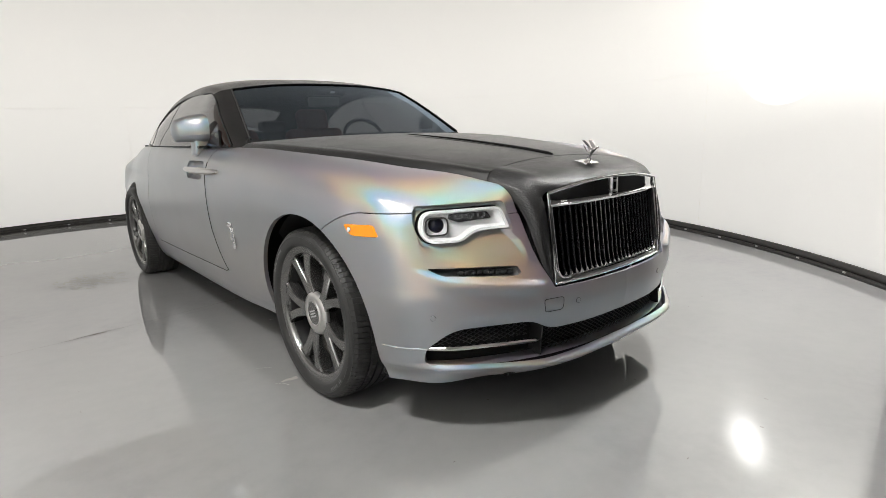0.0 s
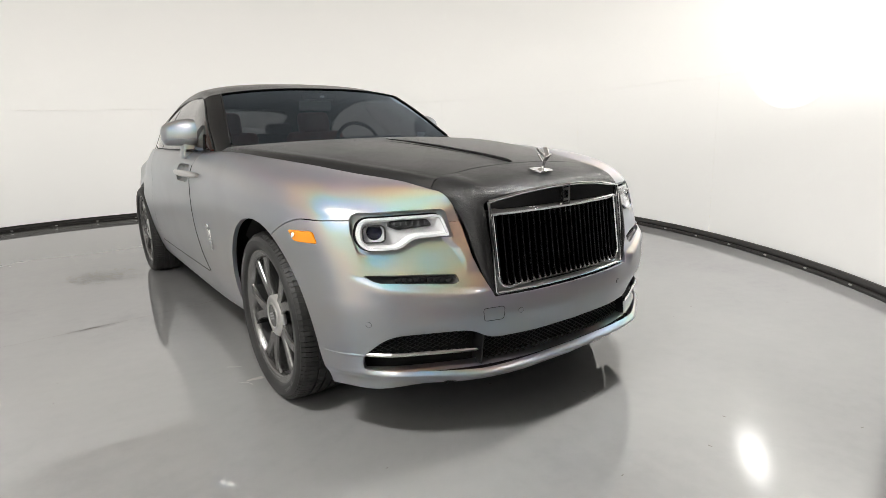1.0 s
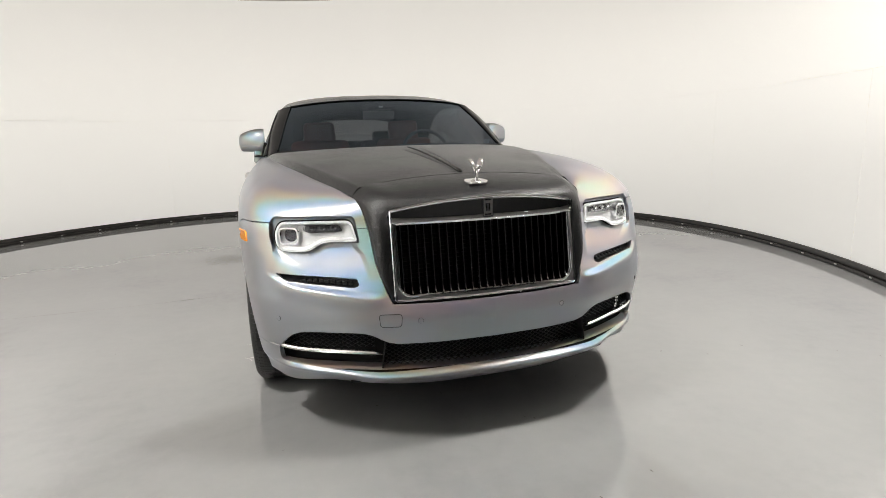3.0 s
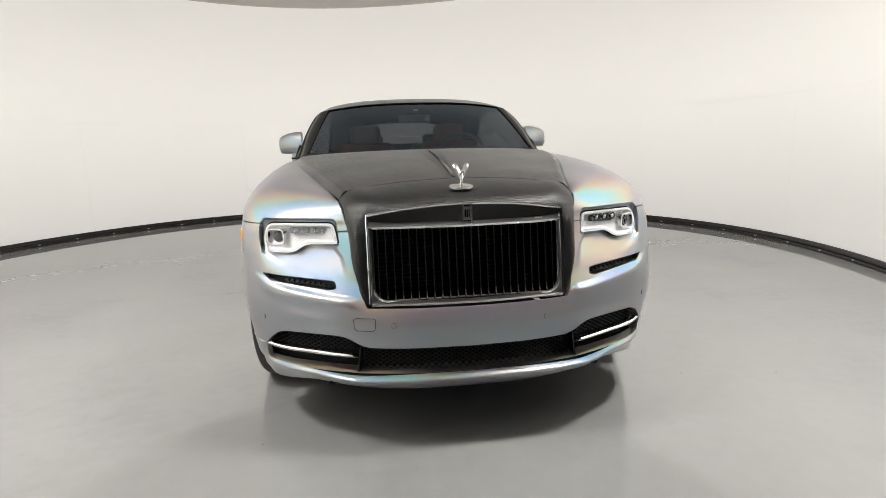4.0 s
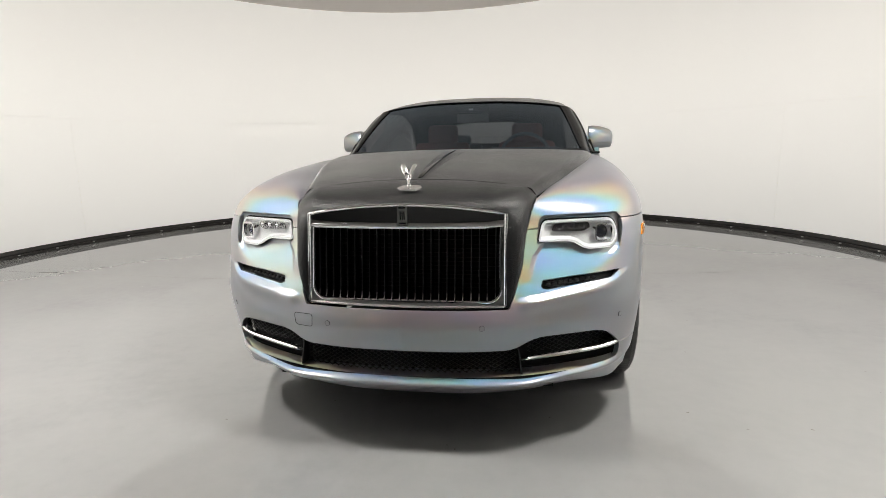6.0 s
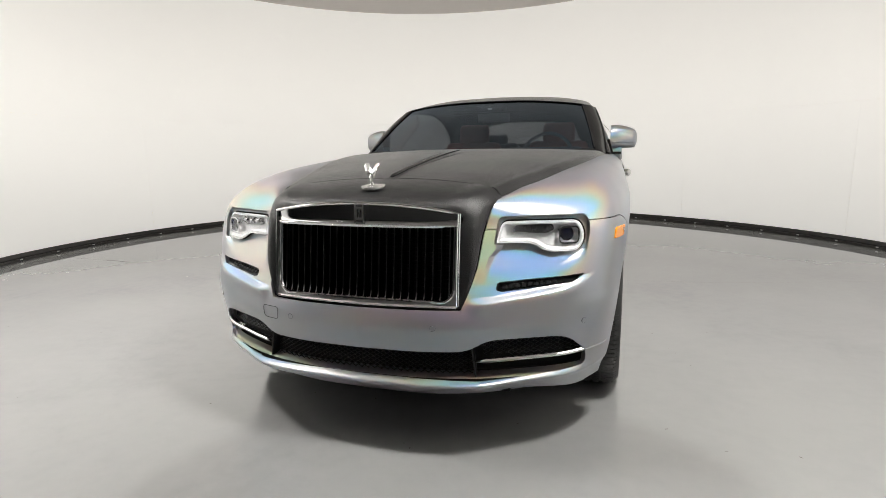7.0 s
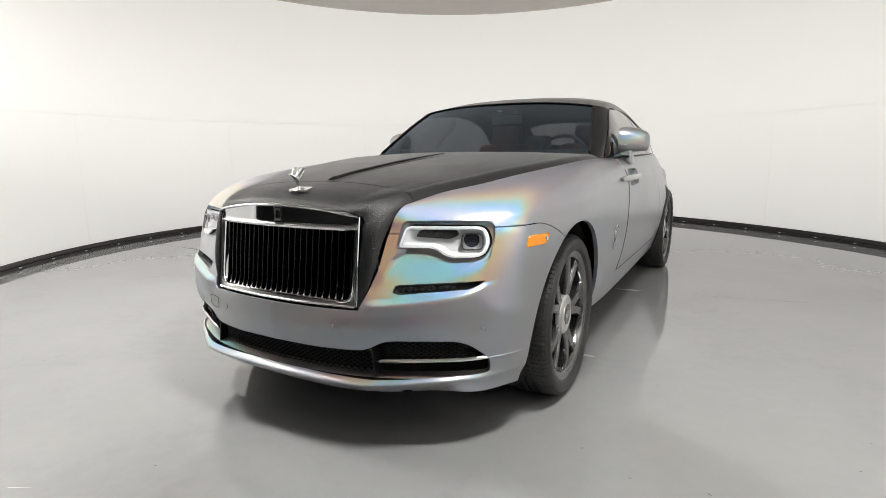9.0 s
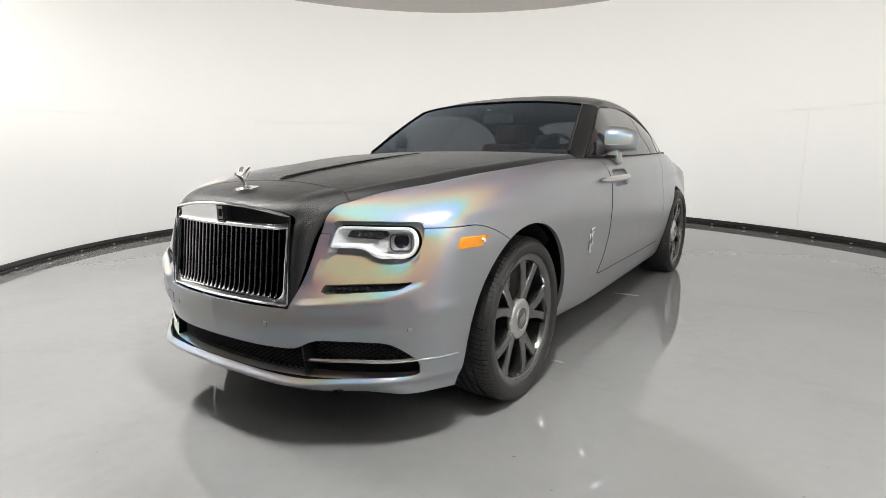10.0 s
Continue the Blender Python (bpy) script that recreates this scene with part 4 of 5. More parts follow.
# badge on the band
bm = bmesh.new()
o = rounded([(-0.021, 0.860), (0.021, 0.860), (0.021, 0.934), (-0.021, 0.934)], 0.006, 4)
add_ring(bm, o, inset(o, 0.0035), 0.012, lambda a, b, d: at_grille(a, b, d - 0.008))
badge = part("badge", bm, CHROME, grille, "chrome framed rectangular badge", smooth=True)
bm = bmesh.new()
add_prism(bm, inset(o, 0.003), 0.008, lambda a, b, d: at_grille(a, b, d - 0.004))
part("plate", bm, BRUSHED, badge, "satin metal plate")
bm = bmesh.new()
for x, z, w, h in ((-0.007, 0.897, 0.004, 0.030), (0.0, 0.897, 0.004, 0.030), (0.007, 0.897, 0.004, 0.030), (0, 0.925, 0.026, 0.005), (0, 0.869, 0.026, 0.005)):
    add_box(bm, (w, 0.002, h), Matrix.Translation(at_grille(x, z, -0.005)))
part("motif", bm, GLOSS_BLACK, badge, "plain dark bars")

# ---------------------------------------------------------------- lower mouth
mouth = empty("air_intake", car, "black lower air intake with mesh and chrome blades")
bm = bmesh.new()
cols = []
for x in np.linspace(-0.816, 0.816, 61):
    y = front_y(abs(x), 0.37) + 0.05 * max(0.0, abs(x) - 0.74) / 0.08
    cols.append([bm.verts.new((x, y + b, z)) for b, z in ((0.016, 0.462), (0.09, 0.45), (0.10, 0.37), (0.09, 0.30), (0.018, 0.275))])
for a, b in zip(cols, cols[1:]):
    for k in range(4):
        bm.faces.new((a[k], b[k], b[k + 1], a[k + 1]))
part("duct", bm, VOID, mouth, "black duct", smooth=True)


# shelf of the lower lip, running back into the intake
bm = bmesh.new()
cols = []
for x in np.linspace(-0.785, 0.785, 81):
    y = front_y(abs(x), 0.30)
    cols.append([bm.verts.new((x, y + b, z)) for b, z in ((0.001, 0.2964), (0.018, 0.2992), (0.036, 0.3035), (0.050, 0.3090), (0.052, 0.290))])
for a, b in zip(cols, cols[1:]):
    for k in range(4):
        bm.faces.new((a[k], b[k], b[k + 1], a[k + 1]))
part("lip_shelf", bm, WRAP, car, "grey wrapped shelf of the lower lip", smooth=True)

MESH_BLACK = material("satin_black_mesh", (0.03, 0.03, 0.031), 0.28)


def diamond_mesh(x0, x1, z0, z1, back, step, name):
    bm = bmesh.new()
    slope = 0.6
    for sgn in (1, -1):
        c = -3.0
        while c < 3.0:
            run = []
            for x in np.linspace(x0, x1, max(4, int((x1 - x0) / 0.012))):
                z = c + sgn * slope * x
                if z0 <= z <= z1:
                    run.append(Vector((x, front_y(abs(x), 0.37) + back + 0.002 * sgn, z)))
            if len(run) > 1:
                add_tube(bm, run, 0.0022, 4, False)
            c += step
    return part(name, bm, MESH_BLACK, mouth, "black diamond mesh", smooth=True)


diamond_mesh(-0.415, 0.415, 0.295, 0.405, 0.045, 0.016, "centre_mesh")
for s in (1, -1):
    diamond_mesh(min(s * 0.45, s * 0.80), max(s * 0.45, s * 0.80), 0.366, 0.45, 0.055, 0.016, "side_mesh")
    # chrome blade
    bm = bmesh.new()
    rows = []
    for x in np.linspace(0.425, 0.806, 24):
        z = 0.361 + 0.010 * (x - 0.425) / 0.38
        h = 0.0075 * min(1, (x - 0.415) / 0.05)
        rows.append([bm.verts.new(on_front(s, x, 0.37, b) + Vector((0, 0, z - 0.37 + dz * h))) for b, dz in ((0.03, 0.6), (0.004, 1.0), (-0.002, 0.2), (0.002, -0.8), (0.03, -1.0))])
    for a, b in zip(rows, rows[1:]):
        for k in range(4):
            bm.faces.new((a[k], b[k], b[k + 1], a[k + 1]))
    bm.faces.new(rows[0])
    bm.faces.new(rows[-1][::-1])
    part("blade", bm, CHROME, mouth, "polished chrome blade", smooth=True)
    bm = bmesh.new()
    add_box(bm, (0.006, 0.075, 0.12), Matrix.Translation(on_front(s, 0.418, 0.37, 0.048) + Vector((0, 0, -0.012))) @ Matrix.Rotation(radians(s * -8), 4, "Y") @ Matrix.Rotation(radians(s * 12), 4, "Z"), 0.002)
    part("divider", bm, BLACK, mouth, "black divider fin")

# ---------------------------------------------------------------- small bumper details
for s in (1, -1):
    for x, z, proud in ((0.801, 0.494, 0.0062), (0.291, 0.495, 0.0)):
        c = on_front(s, x, z, 0.0)
        out = (on_front(s, x, z + 0.004, 0.0) - c).cross(on_front(s, x - 0.004, z, 0.0) - c).normalized()
        out = -out if out.y > 0 else out
        m = Matrix.Translation(c - Vector((0, proud, 0))) @ out.to_track_quat("Z", "Y").to_matrix().to_4x4()
        bm = bmesh.new()
        add_lathe(bm, [(0.0001, 0.0026), (0.0088, 0.0022), (0.0100, 0.0005), (0.0100, -0.006)], 24, m)
        sensor = part("parking_sensor", bm, WRAP, car, "small round parking sensor", smooth=True)
        bm = bmesh.new()
        add_lathe(bm, [(0.0099, -0.003), (0.0099, 0.0014), (0.0106, 0.0014), (0.0106, -0.003)], 24, m)
        part("sensor_gap", bm, BLACK, sensor, "thin dark gap round the sensor", smooth=True)
tow = rounded([(0.361, 0.473), (0.436, 0.473), (0.440, 0.522), (0.357, 0.522)], 0.012, 5)
bm = bmesh.new()
closed_tube(bm, [on_front(-1, x, z, -0.0002) for x, z in resample(tow, 48)], 0.0011, 6)
part("tow_cover_gap", bm, BLACK, car, "square tow eye cover outline")


# ---------------------------------------------------------------- headlights
def headlight(s):
    h = empty("headlight", car, "square LED headlight with white light ring")

    def place(extra):
        return lambda a, b, d: flush(s, a, b, extra + d)
    bm = bmesh.new()
    wide = inset(LAMP_HOLE, -0.012)
    p = [bm.verts.new(flush(s, a, b, 0.026)) for a, b in wide]
    q = [bm.verts.new(flush(s, a, b, 0.034)) for a, b in inset(wide, 0.02)]
    r = [bm.verts.new(flush(s, 0.64 + 0.2 * (a - 0.64), 0.80 + 0.2 * (b - 0.80), 0.10)) for a, b in wide]
    for u, w in ((p, q), (q, r)):
        for k in range(len(u)):
            bm.faces.new((u[k], u[(k + 1) % len(u)], w[(k + 1) % len(u)], w[k]))
    bm.faces.new(r)
    part("surround", bm, BLACK, h, "dark recessed surround", smooth=True)
    # wrapped hollow between the body and the lamp
    edge_line = np.array(resample(LAMP_HOLE, 120))
    dense = np.array(resample(inset(LAMP_OUT, -0.0042), 400))
    near = np.array([dense[np.argmin(((dense - e) ** 2).sum(1))] for e in edge_line])
    bm = bmesh.new()
    rings = [[bm.verts.new(flush(s, float(a), float(b), max(d, 0.003 + float(relief(a, b))))) for a, b in edge_line + (near - edge_line) * t] for t, d in ((-0.15, 0.004), (0.12, 0.014), (0.6, 0.023), (1.0, 0.024))]
    for u, w in zip(rings, rings[1:]):
        for k in range(len(u)):
            bm.faces.new((u[k], u[(k + 1) % len(u)], w[(k + 1) % len(u)], w[k]))
    part("lamp_brow", bm, WRAP, h, "grey wrapped hollow round the lamp", smooth=True)
    o = resample(LAMP_OUT, 90)
    i = inset(o, 0.0082)
    bm = bmesh.new()
    add_ring(bm, o, i, 0.010, place(0.006))
    part("light_ring", bm, LIGHT_GUIDE, h, "white light guide ring", smooth=True)
    bm = bmesh.new()
    a = [bm.verts.new(flush(s, x, z, 0.012)) for x, z in inset(o, 0.0078)]
    b = [bm.verts.new(flush(s, x, z, 0.022)) for x, z in inset(o, 0.016)]
    c = [bm.verts.new(flush(s, 0.64 + 0.80 * (x - 0.64), 0.80 + 0.72 * (z - 0.80), 0.030)) for x, z in o]
    for u, w in ((a, b), (b, c)):
        for k in range(len(u)):
            bm.faces.new((u[k], u[(k + 1) % len(u)], w[(k + 1) % len(u)], w[k]))
    bm.faces.new(c)
    part("housing", bm, SILVER, h, "silver reflector housing", smooth=True)
    # dark bay with two small reflectors
    bay = rounded([(0.535, 0.820), (0.548, 0.845), (0.676, 0.846), (0.684, 0.826), (0.655, 0.813)], 0.008, 4)
    bm = bmesh.new()
    add_prism(bm, bay, 0.02, place(0.020))
    part("lamp_bay", bm, BAY_GREY, h, "dark chrome lamp bay")
    for x in (0.570, 0.612, 0.652):
        bm = bmesh.new()
        m = Matrix.Translation(flush(s, x, 0.836, 0.014)) @ Matrix.Rotation(radians(90), 4, "X") @ Matrix.Rotation(radians(s * 25), 4, "Y")
        add_lathe(bm, [(0.0002, -0.012), (0.006, -0.010), (0.011, 0.0), (0.012, 0.006)], 20, m)
        part("reflector", bm, CHROME, h, "small chrome reflector", smooth=True)
    m = Matrix.Translation(flush(s, 0.725, 0.805, 0.036)) @ Matrix.Rotation(radians(s * 30), 4, "Z") @ Matrix.Rotation(radians(90), 4, "X")
    sq = rounded([(-0.042, -0.033), (0.042, -0.033), (0.042, 0.034), (-0.042, 0.034)], 0.024, 5)
    bm = bmesh.new()
    add_ring(bm, sq, inset(sq, 0.006), 0.03, lambda a, b, d: m @ Vector((a, b, 0.026 - d)))
    projector = part("projector", bm, CHROME, h, "chrome projector bezel", smooth=True)
    bm = bmesh.new()
    add_lathe(bm, [(0.0002, 0.019), (0.012, 0.017), (0.023, 0.011), (0.031, 0.0), (0.032, -0.012)], 28, m)
    part("projector_lens", bm, LENS_BLUE, projector, "dark glass projector lens", smooth=True)
    bm = bmesh.new()
    p = [bm.verts.new(flush(s, x, z, 0.0045)) for x, z in inset(o, 0.001)]
    c = [bm.verts.new(flush(s, 0.64 + 0.5 * (x - 0.64), 0.80 + 0.5 * (z - 0.80), 0.006)) for x, z in o]
    for k in range(len(p)):
        bm.faces.new((p[k], p[(k + 1) % len(p)], c[(k + 1) % len(p)], c[k]))
    bm.faces.new(c)
    cover = part("cover_lens", bm, CLEAR_GLASS, h, "clear cover lens", smooth=True)
    cover.visible_shadow = False
    # lamp slot below
    bm = bmesh.new()
    p = [bm.verts.new(on_front(s, a, b, 0.016)) for a, b in inset(SLOT, -0.018)]
    r = [bm.verts.new(on_front(s, a, b, 0.045)) for a, b in inset(SLOT, 0.004)]
    for k in range(len(p)):
        bm.faces.new((p[k], p[(k + 1) % len(p)], r[(k + 1) % len(p)], r[k]))
    bm.faces.new(r)
    slot = part("lamp_slot", bm, SLOT_GREY, car, "narrow dark lamp slot", smooth=False)
    for k in range(9):
        x = 0.525 + 0.021 * k
        bm = bmesh.new()
        c = on_front(s, x, 0.631 + 0.07 * (x - 0.525), 0.016)
        add_box(bm, (0.0205, 0.012, 0.013), Matrix.Translation(c) @ Matrix.Rotation(radians(s * 25), 4, "Z") @ Matrix.Rotation(radians(s * 18), 4, "Y"), 0.003, 2)
        part("led_lens", bm, LED_LENS, slot, "clear grey LED segment", smooth=True)


BAY_GREY = material("smoked_chrome", (0.22, 0.22, 0.23), 0.14, 0.9)
LENS_BLUE = material("deep_blue_lens_glass", (0.006, 0.007, 0.022), 0.05)
LED_LENS = material("led_segment", (0.03, 0.03, 0.031), 0.4, 0.5)
SLOT_GREY = material("lamp_slot_grey", (0.10, 0.10, 0.101), 0.4)
for s in (1, -1):
    headlight(s)


def body_at(y, z):
    """The body's outer x at a place along the side."""
    d = (sheet.xyz[:, 1] - y) ** 2 + (sheet.xyz[:, 2] - z) ** 2 + np.where(sheet.xyz[:, 0] < 0.7, 9, 0)
    k = np.argsort(d)[:4]
    return float(np.average(sheet.xyz[k, 0], weights=1 / (d[k] + 1e-6)))


# crease from the intake round to the wheel arch, and the spat below it
for s in (1, -1):
    bm = bmesh.new()
    a = [on_front(s, x, 0.368, 0.003) for x in (0.806, 0.83)]
    b = [Vector((s * (body_at(y, 0.366) - 0.003), y, 0.366 - 0.01 * (y + 0.58))) for y in np.linspace(-0.57, -0.49, 6)]
    add_tube(bm, a + b, [0.005, 0.0065, 0.0065, 0.006, 0.005, 0.004, 0.0025, 0.0008], 10)
    part("bumper_crease", bm, WRAP, car, "raised crease at the bumper corner", smooth=True)
    bm = bmesh.new()
    add_box(bm, (0.20, 0.012, 0.06), Matrix.Translation((s * 0.71, -0.40, 0.215)) @ Matrix.Rotation(radians(s * 8), 4, "Z"), 0.004)
    part("wheel_spat", bm, VOID, car, "black rubber flap ahead of the tyre")
# side markers
for s in (1, -1):
    o = rounded([(-0.532, 0.774), (-0.395, 0.770), (-0.358, 0.812), (-0.505, 0.818)], [0.012, 0.025, 0.012, 0.012], 5)
    o = resample(o, 40)
    bm = bmesh.new()
    p = [bm.verts.new((s * (body_at(y, z) - 0.002), y, z)) for y, z in o]
    q = [bm.verts.new((s * (body_at(y, z) + 0.005), y, z)) for y, z in inset(o, 0.003)]
    for k in range(len(o)):
        bm.faces.new((p[k], p[(k + 1) % len(o)], q[(k + 1) % len(o)], q[k]))
    bm.faces.new(q)
    marker = part("side_marker", bm, AMBER, car, "amber side marker lamp", smooth=True)
    bm = bmesh.new()
    add_lathe(bm, [(0.0002, 0.003), (0.009, 0.003), (0.011, 0.0)], 16, Matrix.Translation((s * (body_at(-0.392, 0.794) + 0.005), -0.392, 0.794)) @ Matrix.Rotation(radians(s * 78), 4, "Y"))
    # door seal in the gaps
    seal = [Vector((s * (body_at(y, z) - 0.0008), y, z)) for y, z in [(1.05 + 0.06 * math.cos((z - 0.95) * 3.0) - 0.30 * max(0.62 - z, 0), z) for z in np.linspace(1.0, 0.40, 30)] + [(y, 0.385 - 0.02 * min((y - 1.0) / 1.6, 1)) for y in np.linspace(1.03, 2.5, 30)]]
    seal_bm = bmesh.new()
    add_tube(seal_bm, seal, 0.0034, 6)
    part("door_seal", seal_bm, BLACK, car, "black rubber seal in the door gap", smooth=True)
    part("marker_reflector", bm, CHROME, marker, "small chrome reflector", smooth=True)


# ---------------------------------------------------------------- cabin shell
def loft_part(name, net, mat, label="", nu=30, nv=30, depth=0.012, two=True, holes=()):
    sh = Sheet(Loft(net), np.linspace(0, 1, nu), np.linspace(0, 1, nv))
    polys = sh.all
    inside = []
    for f in holes:
        inn, polys = sh.cut(polys, f)
        inside.append(inn)
    d = sh.mesh(polys, depth)
    if two:
        d = both(d)
        make(name, d[0], d[1], mat, car, label, normals=d[2])
    else:
        make(name, d[0], d[1], mat, car, label, normals=d[2])
        e = mirrored(d)
        make(name, e[0], e[1], mat, car, label, normals=e[2])
    return sh, inside


screen_side = np.array([(0.760, 0.885, 1.116), (0.724, 1.05, 1.222), (0.686, 1.22, 1.325), (0.645, 1.395, 1.420)])
screen_mid = np.array([(0, 0.74, 1.105), (0, 0.93, 1.236), (0, 1.12, 1.355), (0, 1.325, 1.458)])
screen_net = [[c + (s - c) * (f, f**2.2, f**2.6) for f in (0, 0.3, 0.55, 0.75, 0.9, 1.0)] for s, c in zip(screen_side, screen_mid)]
sh, _ = loft_part("windscreen", screen_net, WINDSCREEN_GLASS, "tinted windscreen", depth=0)
# rubber edge along the windscreen
for s in (1, -1):
    bm = bmesh.new()
    t = np.linspace(0, 1, 20)
    add_tube(bm, [Vector(p) * 1.0 + Vector((0, -0.004, 0.003)) for p in sh.surface(np.ones(20), t) * (s, 1, 1)], 0.006, 6)
    part("windscreen_seal", bm, GLOSS_BLACK, car, "glossy black windscreen seal", smooth=True)
bm = bmesh.new()
add_tube(bm, [Vector(p) + Vector((0, -0.004, 0.003)) for p in [q * (-1, 1, 1) for q in sh.surface(np.linspace(1, 0, 20), np.ones(20))] + list(sh.surface(np.linspace(0.05, 1, 20), np.ones(20)))], 0.0045, 6)
part("header_seal", bm, GLOSS_BLACK, car, "glossy black windscreen seal", smooth=True)

pillar_out = np.array([(0.835, 0.962, 1.080), (0.805, 1.148, 1.213), (0.776, 1.29, 1.303), (0.735, 1.45, 1.395)])
pillar_net = []
for i, o in zip(np.vstack([[(0.768, 0.83, 1.066)], screen_side]), np.vstack([[(0.842, 0.86, 1.050)], pillar_out])):
    c = 0.5 * (i + o) + np.array((0.006, -0.004, 0.010))
    ctrl = 2 * c - 0.5 * (i + o)
    pillar_net.append([(1 - t) ** 2 * i + 2 * t * (1 - t) * ctrl + t * t * o for t in (0, 0.25, 0.5, 0.75, 1)])
loft_part("windscreen_pillar", pillar_net, ROOF_WRAP, "black wrapped windscreen pillar", 14, 30, two=False)

roof_net = [[(0, 1.325, 1.460), (0.25, 1.335, 1.457), (0.46, 1.360, 1.446), (0.62, 1.387, 1.428), (0.69, 1.415, 1.417), (0.735, 1.45, 1.395)],
            [(0, 1.65, 1.518), (0.25, 1.66, 1.514), (0.47, 1.68, 1.500), (0.61, 1.70, 1.478), (0.672, 1.71, 1.459), (0.708, 1.72, 1.419)],
            [(0, 2.10, 1.533), (0.25, 2.10, 1.528), (0.47, 2.10, 1.511), (0.60, 2.10, 1.482), (0.659, 2.10, 1.460), (0.692, 2.10, 1.420)],
            [(0, 2.55, 1.509), (0.25, 2.55, 1.504), (0.48, 2.55, 1.482), (0.61, 2.55, 1.43), (0.680, 2.55, 1.390), (0.722, 2.55, 1.331)],
            [(0, 3.02, 1.432), (0.25, 3.02, 1.427), (0.48, 3.02, 1.382), (0.62, 3.01, 1.318), (0.72, 3.0, 1.215), (0.774, 2.99, 1.080)],
            [(0, 3.50, 1.288), (0.25, 3.50, 1.281), (0.48, 3.50, 1.25), (0.61, 3.50, 1.185), (0.67, 3.50, 1.11), (0.715, 3.52, 1.032)],
            [(0, 4.30, 1.00), (0.2, 4.30, 1.00), (0.4, 4.28, 0.998), (0.50, 4.25, 0.995), (0.55, 4.24, 0.99), (0.585, 4.22, 0.987)]]
rear_pane = distance_to(rounded([(-0.3, 3.14), (0.47, 3.14), (0.52, 3.80), (-0.3, 3.84)], [0, 0.08, 0.08, 0]))
sh, inside = loft_part("roof", roof_net, ROOF_WRAP, "black wrapped fastback roof", 40, 70, holes=(lambda p: rear_pane(p[:, 0], p[:, 1]),))
d = both(sh.mesh(inside[0], 0, -0.004))
make("rear_window", d[0], d[1], TINTED_GLASS, car, "tinted rear window", normals=d[2])

belt = np.array([(0.838, 0.965, 1.080), (0.852, 1.22, 1.082), (0.862, 1.45, 1.082), (0.868, 1.72, 1.082), (0.872, 2.1, 1.082), (0.868, 2.32, 1.083), (0.856, 2.56, 1.084), (0.828, 2.76, 1.085), (0.780, 2.975, 1.088)])
rail = np.array([(0.833, 0.975, 1.092), (0.790, 1.22, 1.262), (0.735, 1.45, 1.390), (0.708, 1.72, 1.415), (0.692, 2.1, 1.416), (0.703, 2.32, 1.386), (0.722, 2.56, 1.326), (0.747, 2.76, 1.236), (0.776, 2.98, 1.092)])
glass_net = [belt + (rail - belt) * t + np.array((0.018 * math.sin(math.pi * t), 0, 0)) for t in (0, 0.3, 0.6, 1.0)]
sh, _ = loft_part("side_window", glass_net, TINTED_GLASS, "tinted frameless side window", 50, 20, depth=0, two=False)
for s in (1, -1):
    bm = bmesh.new()
    t = np.linspace(0.38, 1, 40)
    rads = [0.003 + 0.013 * max(0, (k - 0.42)) ** 0.8 for k in t]
    add_tube(bm, [Vector(p) + Vector((s * 0.002, 0, 0)) for p in sh.surface(t, np.ones(40)) * (s, 1, 1)], rads, 8, True)
    part("window_trim", bm, GLOSS_BLACK, car, "gloss black side window trim", smooth=True)
    bm = bmesh.new()
    add_tube(bm, [Vector(p) + Vector((s * 0.004, 0, 0.001)) for p in sh.surface(np.linspace(0.02, 1, 30), np.zeros(30)) * (s, 1, 1)], 0.0045, 6)
    part("belt_trim", bm, BLACK, car, "black belt line seal", smooth=True)
    bm = bmesh.new()
    add_tube(bm, [Vector(p) + Vector((s * 0.003, 0, 0)) for p in sh.surface(np.linspace(0.0, 0.38, 24), np.ones(24)) * (s, 1, 1)], 0.004, 6)
    part("pillar_seal", bm, BLACK, car, "black pillar seal", smooth=True)
    # small triangle behind the pillar foot
    bm = bmesh.new()
    o = [(1.06, 1.085), (1.31, 1.085), (1.13, 1.175)]
    add_prism(bm, o, 0.012, lambda a, b, dd: Vector((s * (0.862 - 0.30 * (b - 1.08) + 0.01 - dd), a, b)))
    part("mirror_triangle", bm, GLOSS_BLACK, car, "gloss black triangle at the mirror foot")
    # dark split of the door glass
    bm = bmesh.new()
    add_tube(bm, [(s * 0.886, 2.50, 1.085), (s * 0.832, 2.40, 1.25), (s * 0.712, 2.30, 1.388)], 0.0022, 6)
    part("glass_divider", bm, BLACK, car, "thin black pillar between the side panes", smooth=True)

# ---------------------------------------------------------------- cowl, wheel houses, underbody
back = HOOD(np.linspace(0, 1, 40), np.ones(40))
foot = Loft(screen_net)(np.linspace(0, 1, 40), np.zeros(40))
verts, faces = [], []
for s in (1, -1):
    base = len(verts)
    for p, q in zip(back, foot):
        a, b = Vector(p) * 1.0, Vector(q) * 1.0
        for w in (a + Vector((0, -0.02, -0.014)), a.lerp(b, 0.5) + Vector((0, 0, -0.022)), b + Vector((0, 0.004, 0.003)), b + Vector((0, 0.16, -0.05))):
            verts.append((s * w.x, w.y, w.z))
    for k in range(39):
        for j in range(3):
            o = base + 4 * k + j
            f = (o, o + 1, o + 5, o + 4)
            faces.append(f if s > 0 else f[::-1])
make("cowl", verts, faces, BLACK, car, "black cowl below the windscreen")
